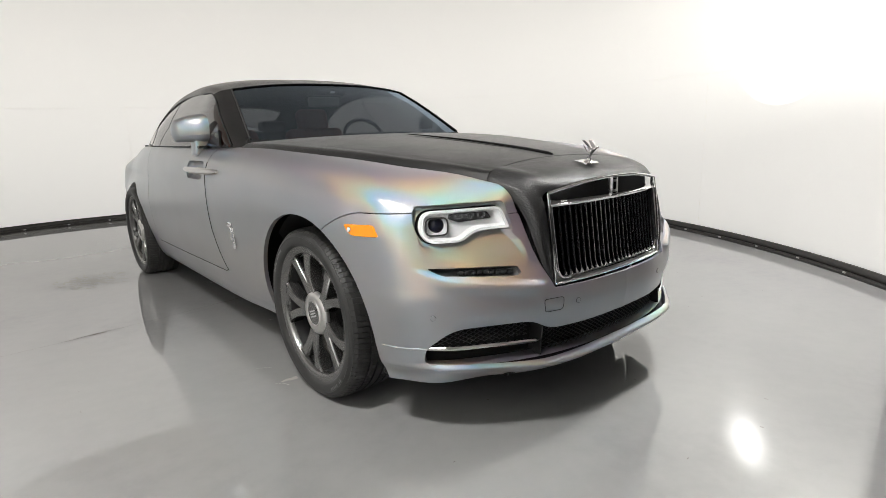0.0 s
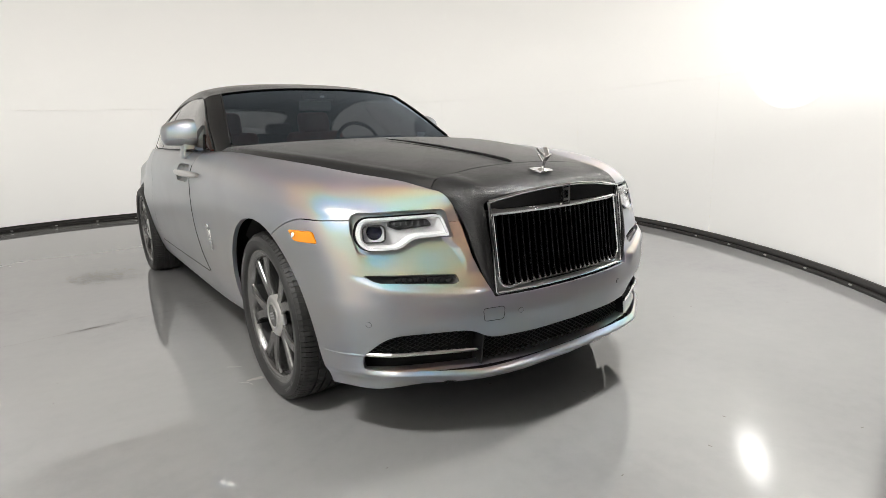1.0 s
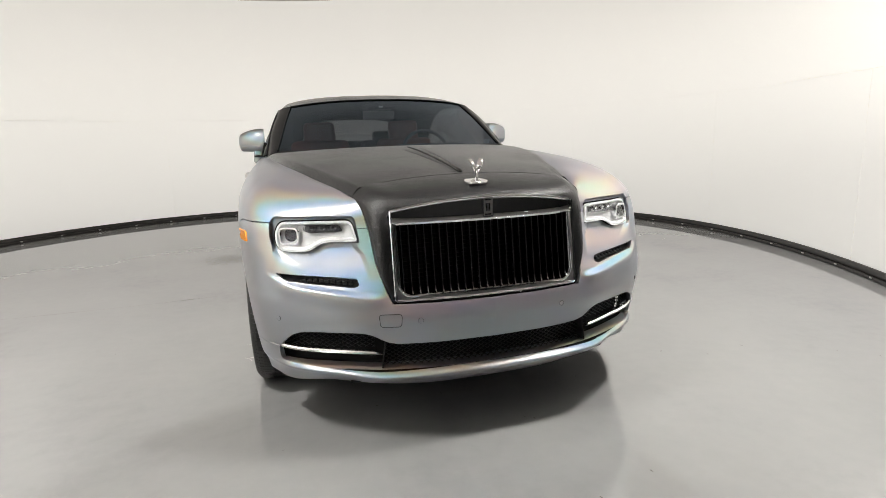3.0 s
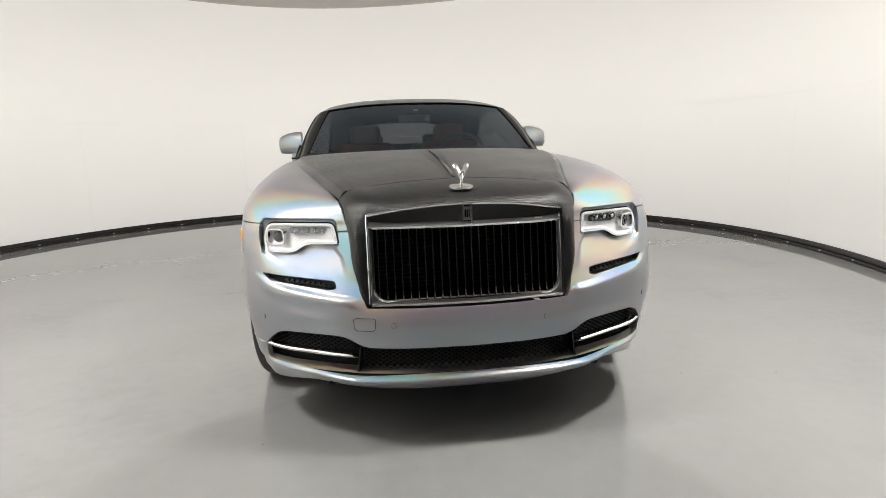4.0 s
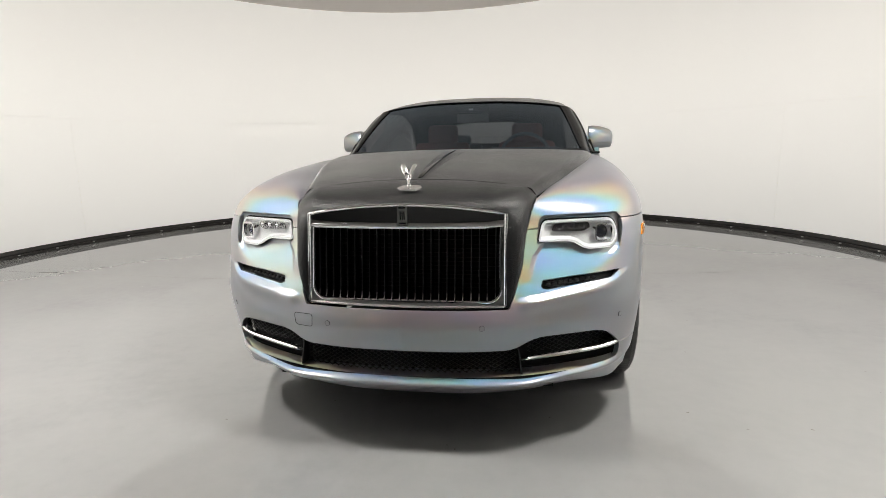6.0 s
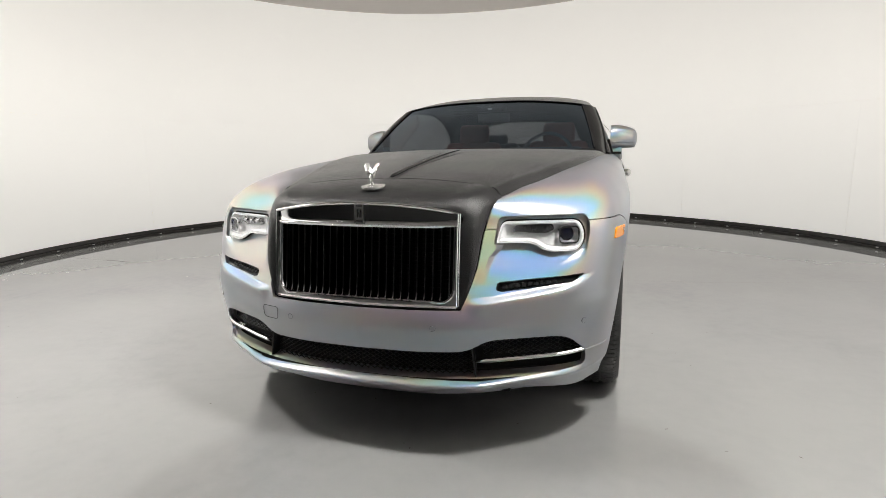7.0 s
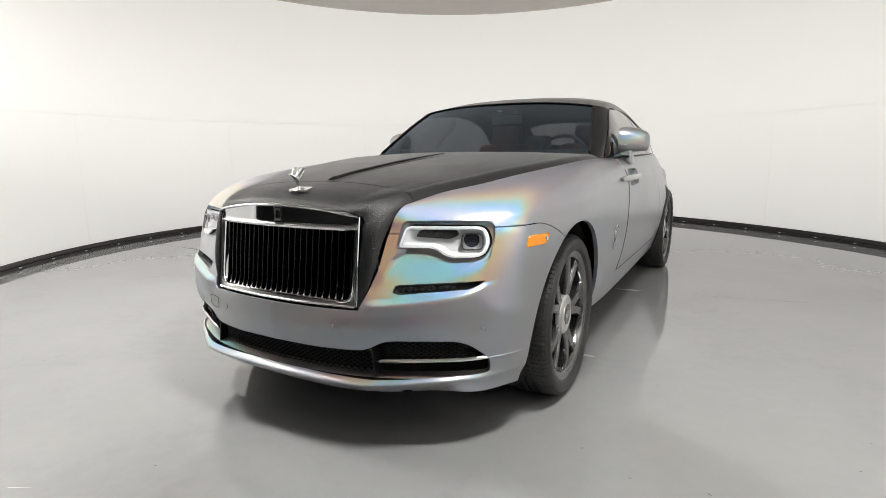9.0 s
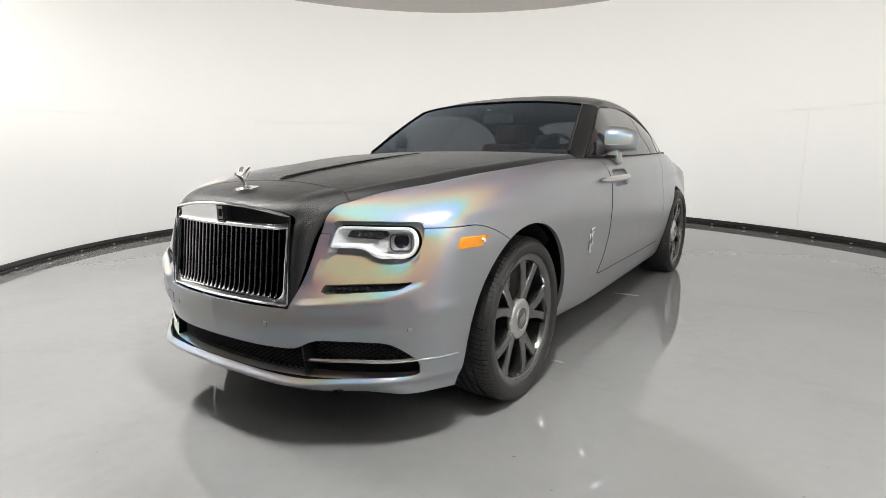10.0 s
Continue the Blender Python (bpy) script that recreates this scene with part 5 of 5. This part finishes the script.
for s in (1, -1):
    for yc, r in ((-0.018, 0.462), (3.135, 0.432)):
        bm = bmesh.new()
        rows = []
        for k in range(25):
            a = math.pi * (-0.10 + 1.20 * k / 24)
            y, z = yc + r * math.cos(a), 0.365 + r * math.sin(a)
            rows.append([bm.verts.new((s * x, y, max(z, 0.24))) for x in ((0.90 if abs(y - yc) < 0.36 else 0.85) - (0.03 if yc > 1 else 0), 0.60)])
        for a, b in zip(rows, rows[1:]):
            bm.faces.new((a[0], b[0], b[1], a[1]))
        bm.faces.new([r2[1] for r2 in rows])
        part("wheel_house", bm, VOID, car, "black wheel house lining", smooth=True)
bm = bmesh.new()
add_box(bm, (1.50, 3.5, 0.02), Matrix.Translation((0, 2.15, 0.205)))
add_box(bm, (1.10, 1.1, 0.02), Matrix.Translation((0, -0.27, 0.245)))
add_box(bm, (1.60, 0.02, 0.80), Matrix.Translation((0, 0.86, 0.62)))
part("underbody", bm, VOID, car, "dark underbody")



# ---------------------------------------------------------------- wheels
TYRE_R, RIM_R = 0.381, 0.304
LETTERING = material("worn_tyre_lettering", (0.13, 0.13, 0.13), 0.6)


def wheel():
    """Built with its axis along z, outer face up, hub in the origin."""
    w = empty("wheel", car, "anthracite five twin-spoke alloy wheel")
    bm = bmesh.new()
    half = 0.137
    floor_r = TYRE_R - 0.008
    prof = [(0.290, -half * 0.80), (0.300, -half * 0.90), (0.330, -half * 0.99), (0.352, -half * 0.97), (0.362, -half * 0.90), (floor_r, -half * 0.72), (floor_r, half * 0.72),
            (0.362, half * 0.90), (0.354, half * 0.97), (0.345, half * 1.0), (0.343, half * 0.99), (0.328, half * 1.0), (0.312, half * 0.97), (0.309, half * 0.96), (0.302, half * 0.90), (0.290, half * 0.80)]
    add_lathe(bm, prof, 96)
    tyre = part("tyre", bm, RUBBER, w, "black low-profile tyre", smooth=True)
    # pale lettering on the wall of the tyre, as plain bars
    bm = bmesh.new()
    for start, count in ((20, 9), (190, 7)):
        for k in range(count):
            q = radians(start + 2.6 * k + (3 if k > 4 else 0))
            add_box(bm, (0.011, 0.008, 0.0012), Matrix.Rotation(q, 4, "Z") @ Matrix.Translation((0.333, 0, half * 0.998)))
    marks = part("tyre_marking", bm, LETTERING, tyre, "worn pale bars on the tyre wall")
    marks["kind"] = "stuff"
    bm = bmesh.new()
    blocks = 104
    gap = 0.13

    def block(points):
        """A raised piece of tread over rows of (radius, turn, height)."""
        tops = [[bm.verts.new((r * math.cos(q), r * math.sin(q), z)) for r, q, z in row] for row in points]
        lows = [[bm.verts.new(((r - 0.0085) * math.cos(q), (r - 0.0085) * math.sin(q), z)) for r, q, z in row] for row in points]
        for a, b, c, d in zip(tops, tops[1:], lows, lows[1:]):
            bm.faces.new((a[0], a[1], b[1], b[0]))
            bm.faces.new((a[0], b[0], d[0], c[0]))
            bm.faces.new((a[1], c[1], d[1], b[1]))
        bm.faces.new((tops[0][0], lows[0][0], lows[0][1], tops[0][1]))
        bm.faces.new((tops[-1][0], tops[-1][1], lows[-1][1], lows[-1][0]))

    for k in range(blocks):
        for sg in (1, -1):
            for line in (((0.062, TYRE_R), (0.092, 0.3795), (0.112, 0.375), (0.1265, 0.363)), ((0.024, TYRE_R + 0.0005), (0.0535, TYRE_R))):
                rows = []
                for z, r in line:
                    lean = sg * (0.5 + 9.0 * (z - line[0][0]) - 60.0 * (z - line[0][0]) ** 2)
                    rows.append([(r, 2 * math.pi * (k + e + lean) / blocks, sg * z) for e in (gap / 2, 1 - gap / 2)])
                block(rows)
        block([[(TYRE_R + 0.0008, 2 * math.pi * (k + e) / blocks, z) for e in (0.0, 1.0)] for z in (-0.015, 0.015)])
    tread = part("tread", bm, RUBBER, tyre)
    tread["kind"] = "stuff"
    bm = bmesh.new()
    add_lathe(bm, [(RIM_R - 0.004, 0.108), (RIM_R, 0.116), (RIM_R - 0.003, 0.122), (RIM_R - 0.012, 0.121), (RIM_R - 0.030, 0.116), (RIM_R - 0.034, 0.112), (RIM_R - 0.038, 0.085)], 72)
    rim = part("rim", bm, WHEEL_PAINT, w, "anthracite rim", smooth=True)
    bm = bmesh.new()
    add_lathe(bm, [(RIM_R - 0.038, 0.087), (RIM_R - 0.039, 0.070), (0.255, 0.02), (0.250, -0.11), (0.272, -0.118)], 72)
    part("rim_barrel", bm, BLACK, rim, "dark inner barrel of the rim", smooth=True)
    bm = bmesh.new()
    for k in range(5):
        for sgn in (1, -1):
            rows = []
            for t in np.linspace(0, 1, 11):
                r = float(0.075 + (RIM_R - 0.016 - 0.075) * t)
                a = 2 * math.pi * k / 5 + sgn * radians(6.0 + 11.0 * t**1.3)
                wide = float(0.0178 + 0.002 * t + 0.016 * t**7 + 0.010 * (1 - t) ** 3)
                z = float(0.096 + 0.004 * math.sin(math.pi * t) + 0.012 * t)
                d, n = Vector((math.cos(a), math.sin(a), 0)), Vector((-math.sin(a), math.cos(a), 0))
                rows.append([bm.verts.new(r * d + u * wide * n + Vector((0, 0, z + h))) for u, h in ((-1.12, -0.060), (-1.04, -0.014), (-0.98, -0.004), (-0.84, 0.0), (0.0, -0.0015), (0.84, 0.0), (0.98, -0.004), (1.04, -0.014), (1.12, -0.060))])
            for a, b in zip(rows, rows[1:]):
                for j in range(8):
                    bm.faces.new((a[j], a[j + 1], b[j + 1], b[j]))
    part("spokes", bm, WHEEL_PAINT, w, "five pairs of satin anthracite spokes", smooth=True)
    bm = bmesh.new()
    add_lathe(bm, [(0.0002, 0.085), (0.060, 0.087), (0.078, 0.092), (0.084, 0.085), (0.084, 0.04)], 40)
    part("hub", bm, WHEEL_PAINT, w, smooth=True)
    bm = bmesh.new()
    add_lathe(bm, [(0.050, 0.106), (0.054, 0.110), (0.058, 0.109), (0.061, 0.105), (0.078, 0.105), (0.090, 0.101), (0.097, 0.092), (0.098, 0.080)], 48)
    cap = part("hub_cap", bm, BRUSHED, w, "satin chrome hub cap", smooth=True)
    bm = bmesh.new()
    add_lathe(bm, [(0.0002, 0.106), (0.040, 0.106), (0.050, 0.107)], 40)
    part("cap_disc", bm, WHEEL_PAINT, cap, "dark centre disc", smooth=True)
    bm = bmesh.new()
    for x, y, a, b in ((-0.012, 0.0, 0.006, 0.052), (0.0, 0.0, 0.006, 0.052), (0.012, 0.0, 0.006, 0.052)):
        add_box(bm, (a, b, 0.003), Matrix.Translation((x, y, 0.1085)))
    part("cap_motif", bm, CHROME, cap, "plain metal bars")
    bm = bmesh.new()
    add_lathe(bm, [(0.09, 0.012), (0.185, 0.012), (0.188, 0.008), (0.188, -0.012), (0.09, -0.012)], 48)
    part("brake_disc", bm, DISC_STEEL, w, "steel brake disc", smooth=True)
    bm = bmesh.new()
    rows = []
    for k in range(9):
        a = radians(160 + 5.5 * k)
        rows.append([bm.verts.new((r * math.cos(a), r * math.sin(a), z)) for r, z in ((0.13, -0.05), (0.13, 0.035), (0.15, 0.045), (0.20, 0.045), (0.215, 0.03), (0.215, -0.05))])
    for a, b in zip(rows, rows[1:]):
        for j in range(5):
            bm.faces.new((a[j], a[j + 1], b[j + 1], b[j]))
    bm.faces.new(rows[0][::-1])
    bm.faces.new(rows[-1])
    part("caliper", bm, CALIPER, w, "pale brake caliper", smooth=True)
    bm = bmesh.new()
    add_lathe(bm, [(0.0002, -0.02), (0.24, -0.02)], 40)
    part("backing_plate", bm, VOID, w, "dark backing plate")
    return w


def wheel_pose(s, y, spin):
    return Matrix.Translation((s * (0.803 if y < 1 else 0.830), y, TYRE_R - 0.012)) @ Matrix.Rotation(radians(90 * s), 4, "Y") @ Matrix.Rotation(radians(spin), 4, "Z")


first = wheel()
first.matrix_basis = wheel_pose(-1, 0.0, 20)
for s, y, spin in ((1, 0.0, 20), (-1, 3.13, 45), (1, 3.13, 10)):
    copy_thing(first, wheel_pose(s, y, spin))


# ---------------------------------------------------------------- mirrors, handles, badges
def mirror(s):
    h = empty("door_mirror", car, "door mirror in grey colour-shift wrap")
    verts, faces = [], []
    nu, nv = 28, 18
    for j in range(nv + 1):
        t = j / nv                                  # inner to outer end
        x = 0.846 + 0.176 * t
        ht = 0.084 * (1 - max(0, (t - 0.9) / 0.1) ** 2 * 0.45) * (0.95 + 0.05 * min(1, t / 0.12))
        dp = 0.062 * (1 - 0.35 * t**2) * (1 - max(0, (t - 0.88) / 0.12) ** 2 * 0.6)
        zc = 1.190 - 0.008 * t**2
        yc = 1.345 + 0.055 * t**1.5
        for i in range(nu):
            a = 2 * math.pi * i / nu
            c, sn = math.cos(a), math.sin(a)
            e = 0.74
            py = math.copysign(abs(c) ** e, c) * dp
            pz = math.copysign(abs(sn) ** e, sn) * ht
            pz *= 1 - 0.42 * t**2.6 if sn > 0 else 1 - 0.10 * t**2
            if c < 0:
                py *= 1.25
            verts.append((s * x, yc + py, zc + pz + (0.012 if sn < 0 else 0) * t))
    for j in range(nv):
        for i in range(nu):
            q = (j * nu + i, j * nu + (i + 1) % nu, (j + 1) * nu + (i + 1) % nu, (j + 1) * nu + i)
            faces.append(q if s > 0 else q[::-1])
    faces += [tuple(range(nu))[::-1] if s > 0 else tuple(range(nu)), tuple(range(nv * nu, nv * nu + nu)) if s > 0 else tuple(range(nv * nu, nv * nu + nu))[::-1]]
    ob = make("mirror_housing", verts, faces, WRAP, h, "grey wrapped mirror housing")
    ob.data.set_sharp_from_angle(angle=radians(60))
    bm = bmesh.new()
    add_box(bm, (0.080, 0.095, 0.125), Matrix.Translation((s * 0.886, 1.356, 1.092)) @ Matrix.Rotation(radians(s * -6), 4, "Y"), 0.016, 3)
    part("mirror_stalk", bm, WRAP, h, "grey wrapped mirror stalk", smooth=True)
    bm = bmesh.new()
    add_box(bm, (0.115, 0.05, 0.016), Matrix.Translation((s * 0.865, 1.27, 1.083)), 0.006, 2)
    part("mirror_foot", bm, GLOSS_BLACK, h, "black mirror foot", smooth=True)
    bm = bmesh.new()
    add_tube(bm, [(s * (0.852 + 0.165 * t), 1.345 + 0.055 * t**1.5 - 0.078 * (1 - 0.35 * t * t), 1.157 - 0.006 * t) for t in np.linspace(0, 0.96, 12)], 0.003, 6)
    part("mirror_crease", bm, WRAP, h, smooth=True)
    bm = bmesh.new()
    add_box(bm, (0.14, 0.004, 0.10), Matrix.Translation((s * 0.930, 1.437, 1.19)), 0.02, 3)
    part("mirror_glass", bm, CHROME, h, "mirror glass")


for s in (1, -1):
    mirror(s)
    handle = empty("door_handle", car, "long chrome door handle")
    pts = []
    bm = bmesh.new()
    rows = []
    for t in np.linspace(0, 1, 24):
        y = 0.90 + 0.56 * t
        x = body_at(y, 0.955) + 0.012 + 0.022 * math.sin(math.pi * min(1, max(0, t))) ** 0.6
        hgt = 0.019 * (0.75 + 0.25 * math.sin(math.pi * t)) * min(1, 0.45 + 8 * min(t, 1 - t))
        rows.append([bm.verts.new((s * (x + a), y, 0.956 + b * hgt)) for a, b in ((-0.016, -0.8), (-0.004, -1.0), (0.004, -0.55), (0.005, 0.5), (-0.003, 1.0), (-0.016, 0.85))])
    for a, b in zip(rows, rows[1:]):
        for j in range(6):
            bm.faces.new((a[j], a[(j + 1) % 6], b[(j + 1) % 6], b[j]))
    bm.faces.new(rows[0][::-1])
    bm.faces.new(rows[-1])
    part("handle_bar", bm, BRUSHED, handle, "satin chrome handle bar", smooth=True)
    bm = bmesh.new()
    rings = []
    for by, deep in ((-0.002, 0.006), (0.006, 0.018), (0.018, 0.030), (0.034, 0.036)):
        rings.append([bm.verts.new((s * (body_at(y, z) - deep), y, z)) for y, z in inset(CUP, by)])
    for p, q in zip(rings, rings[1:]):
        for k in range(len(CUP)):
            bm.faces.new((p[k], p[(k + 1) % len(CUP)], q[(k + 1) % len(CUP)], q[k]))
    bm.faces.new(rings[-1])
    part("handle_cup", bm, WRAP, handle, "shaded recess behind the handle", smooth=True)
    # chrome motif on the fender
    bm = bmesh.new()
    for yy, zz, a, b, r in ((0.772, 0.686, 0.06, 0.028, 0), (0.768, 0.640, 0.022, 0.075, 8), (0.750, 0.578, 0.030, 0.036, 8), (0.735, 0.622, 0.014, 0.10, 8)):
        add_box(bm, (0.006, a, b), Matrix.Translation((s * (body_at(yy, zz) + 0.003), yy, zz)) @ Matrix.Rotation(radians(-r), 4, "X"), 0.002, 2)
    part("fender_badge", bm, CHROME, car, "upright chrome badge on the fender", smooth=True)


# ---------------------------------------------------------------- bonnet ornament (one plain chrome shape)
def ornament():
    bm = bmesh.new()
    base = rounded([(-0.050, 0.0), (-0.030, -0.030), (0.030, -0.030), (0.050, 0.0), (0.034, 0.050), (-0.034, 0.050)], 0.012, 4)
    add_prism(bm, base, -0.006, lambda a, b, d: Vector((a, b, -d + (-0.10) * (0.03 - b) * 0)))
    add_lathe(bm, [(0.024, 0.006), (0.019, 0.010), (0.009, 0.013), (0.0065, 0.020)], 20)
    spine = [(0, 0.004, 0.016), (0, 0.001, 0.030), (0, -0.004, 0.044), (0, -0.010, 0.056), (0, -0.019, 0.064), (0, -0.026, 0.068)]
    add_tube(bm, spine, [0.0075, 0.0065, 0.0075, 0.0095, 0.0075, 0.0045], 12)
    bmesh.ops.create_uvsphere(bm, u_segments=12, v_segments=8, radius=0.0066, matrix=Matrix.Translation((0, -0.031, 0.071)))
    for s in (1, -1):
        add_tube(bm, [(s * 0.006, -0.012, 0.058), (s * 0.013, -0.002, 0.068), (s * 0.019, 0.010, 0.080), (s * 0.022, 0.020, 0.088), (s * 0.021, 0.030, 0.089)], [0.005, 0.008, 0.011, 0.009, 0.003], 10, True, 0.55)
        add_tube(bm, [(s * 0.004, -0.002, 0.036), (s * 0.010, 0.010, 0.050), (s * 0.014, 0.022, 0.066), (s * 0.014, 0.030, 0.076)], [0.003, 0.006, 0.007, 0.003], 8, True, 0.4)
    ob = part("bonnet_ornament", bm, CHROME, car, "small polished chrome ornament on a flat base", smooth=True)
    ob.matrix_basis = Matrix.Translation((0, -0.770, 0.9815)) @ Matrix.Rotation(radians(8), 4, "X")


ornament()

# ---------------------------------------------------------------- cabin
POD_GREY = material("mirror_back_grey", (0.16, 0.16, 0.165), 0.4)


def seat(x):
    e = empty("front_seat", car, "dark red leather front seat")
    bm = bmesh.new()
    add_box(bm, (0.54, 0.50, 0.16), Matrix.Translation((x, 1.95, 0.55)), 0.05, 3)
    part("cushion", bm, RED_LEATHER, e, smooth=True)
    bm = bmesh.new()
    add_box(bm, (0.52, 0.15, 0.62), Matrix.Translation((x, 2.27, 0.88)) @ Matrix.Rotation(radians(-18), 4, "X"), 0.055, 3)
    part("backrest", bm, RED_LEATHER, e, smooth=True)
    bm = bmesh.new()
    add_box(bm, (0.28, 0.11, 0.20), Matrix.Translation((x, 2.37, 1.245)) @ Matrix.Rotation(radians(-12), 4, "X"), 0.045, 3)
    part("headrest", bm, RED_LEATHER, e, smooth=True)


for x in (-0.39, 0.39):
    seat(x)
bm = bmesh.new()
for x in (-0.36, 0.36):
    add_box(bm, (0.55, 0.15, 0.50), Matrix.Translation((x, 3.05, 0.93)) @ Matrix.Rotation(radians(-20), 4, "X"), 0.05, 3)
    add_box(bm, (0.26, 0.10, 0.14), Matrix.Translation((x * 0.95, 3.12, 1.20)), 0.04, 3)
part("rear_seat", bm, DARK_LEATHER, car, "dark leather rear seats", smooth=True)
bm = bmesh.new()
add_box(bm, (1.44, 0.45, 0.20), Matrix.Translation((0, 1.22, 0.99)), 0.05, 3)
add_box(bm, (0.52, 0.20, 0.06), Matrix.Translation((0.39, 1.36, 1.10)), 0.025, 3)
part("dashboard", bm, DARK_LEATHER, car, "dark leather dashboard", smooth=True)
bm = bmesh.new()
add_box(bm, (1.5, 2.6, 0.03), Matrix.Translation((0, 2.2, 0.40)))
add_box(bm, (1.3, 0.6, 0.03), Matrix.Translation((0, 3.5, 1.07)))
for s in (1, -1):
    add_box(bm, (0.04, 1.9, 0.62), Matrix.Translation((s * 0.79, 1.90, 0.72)))
part("cabin_trim", bm, DARK_LEATHER, car, "dark cabin trim")
m = Matrix.Translation((0.39, 1.52, 1.06)) @ Matrix.Rotation(radians(68), 4, "X")
bm = bmesh.new()
add_lathe(bm, [(0.185 + 0.014 * math.cos(a), 0.014 * math.sin(a)) for a in np.linspace(0, 2 * math.pi, 10, endpoint=False)], 36, m, True)
steer = part("steering_wheel", bm, DARK_LEATHER, car, "dark steering wheel", smooth=True)
bm = bmesh.new()
for a in (0, 180, 270):
    add_box(bm, (0.17, 0.03, 0.012), m @ Matrix.Rotation(radians(a), 4, "Z") @ Matrix.Translation((0.09, 0, 0)), 0.004)
add_box(bm, (0.11, 0.09, 0.03), m, 0.012, 2)
part("spoke", bm, BRUSHED, steer, "satin metal spokes")
bm = bmesh.new()
add_box(bm, (0.24, 0.025, 0.065), Matrix.Translation((0, 1.42, 1.352)), 0.012, 3)
part("rear_view_mirror", bm, POD_GREY, car, "black rear-view mirror", smooth=True)
bm = bmesh.new()
add_box(bm, (0.22, 0.10, 0.045), Matrix.Translation((0, 1.345, 1.412)), 0.018, 3)
pod = part("sensor_pod", bm, BLACK, car, "black sensor pod behind the windscreen", smooth=True)
bm = bmesh.new()
add_box(bm, (0.034, 0.012, 0.013), Matrix.Translation((0, 1.293, 1.408)), 0.004, 2)
part("sensor_window", bm, BRUSHED, pod, "pale sensor window", smooth=True)
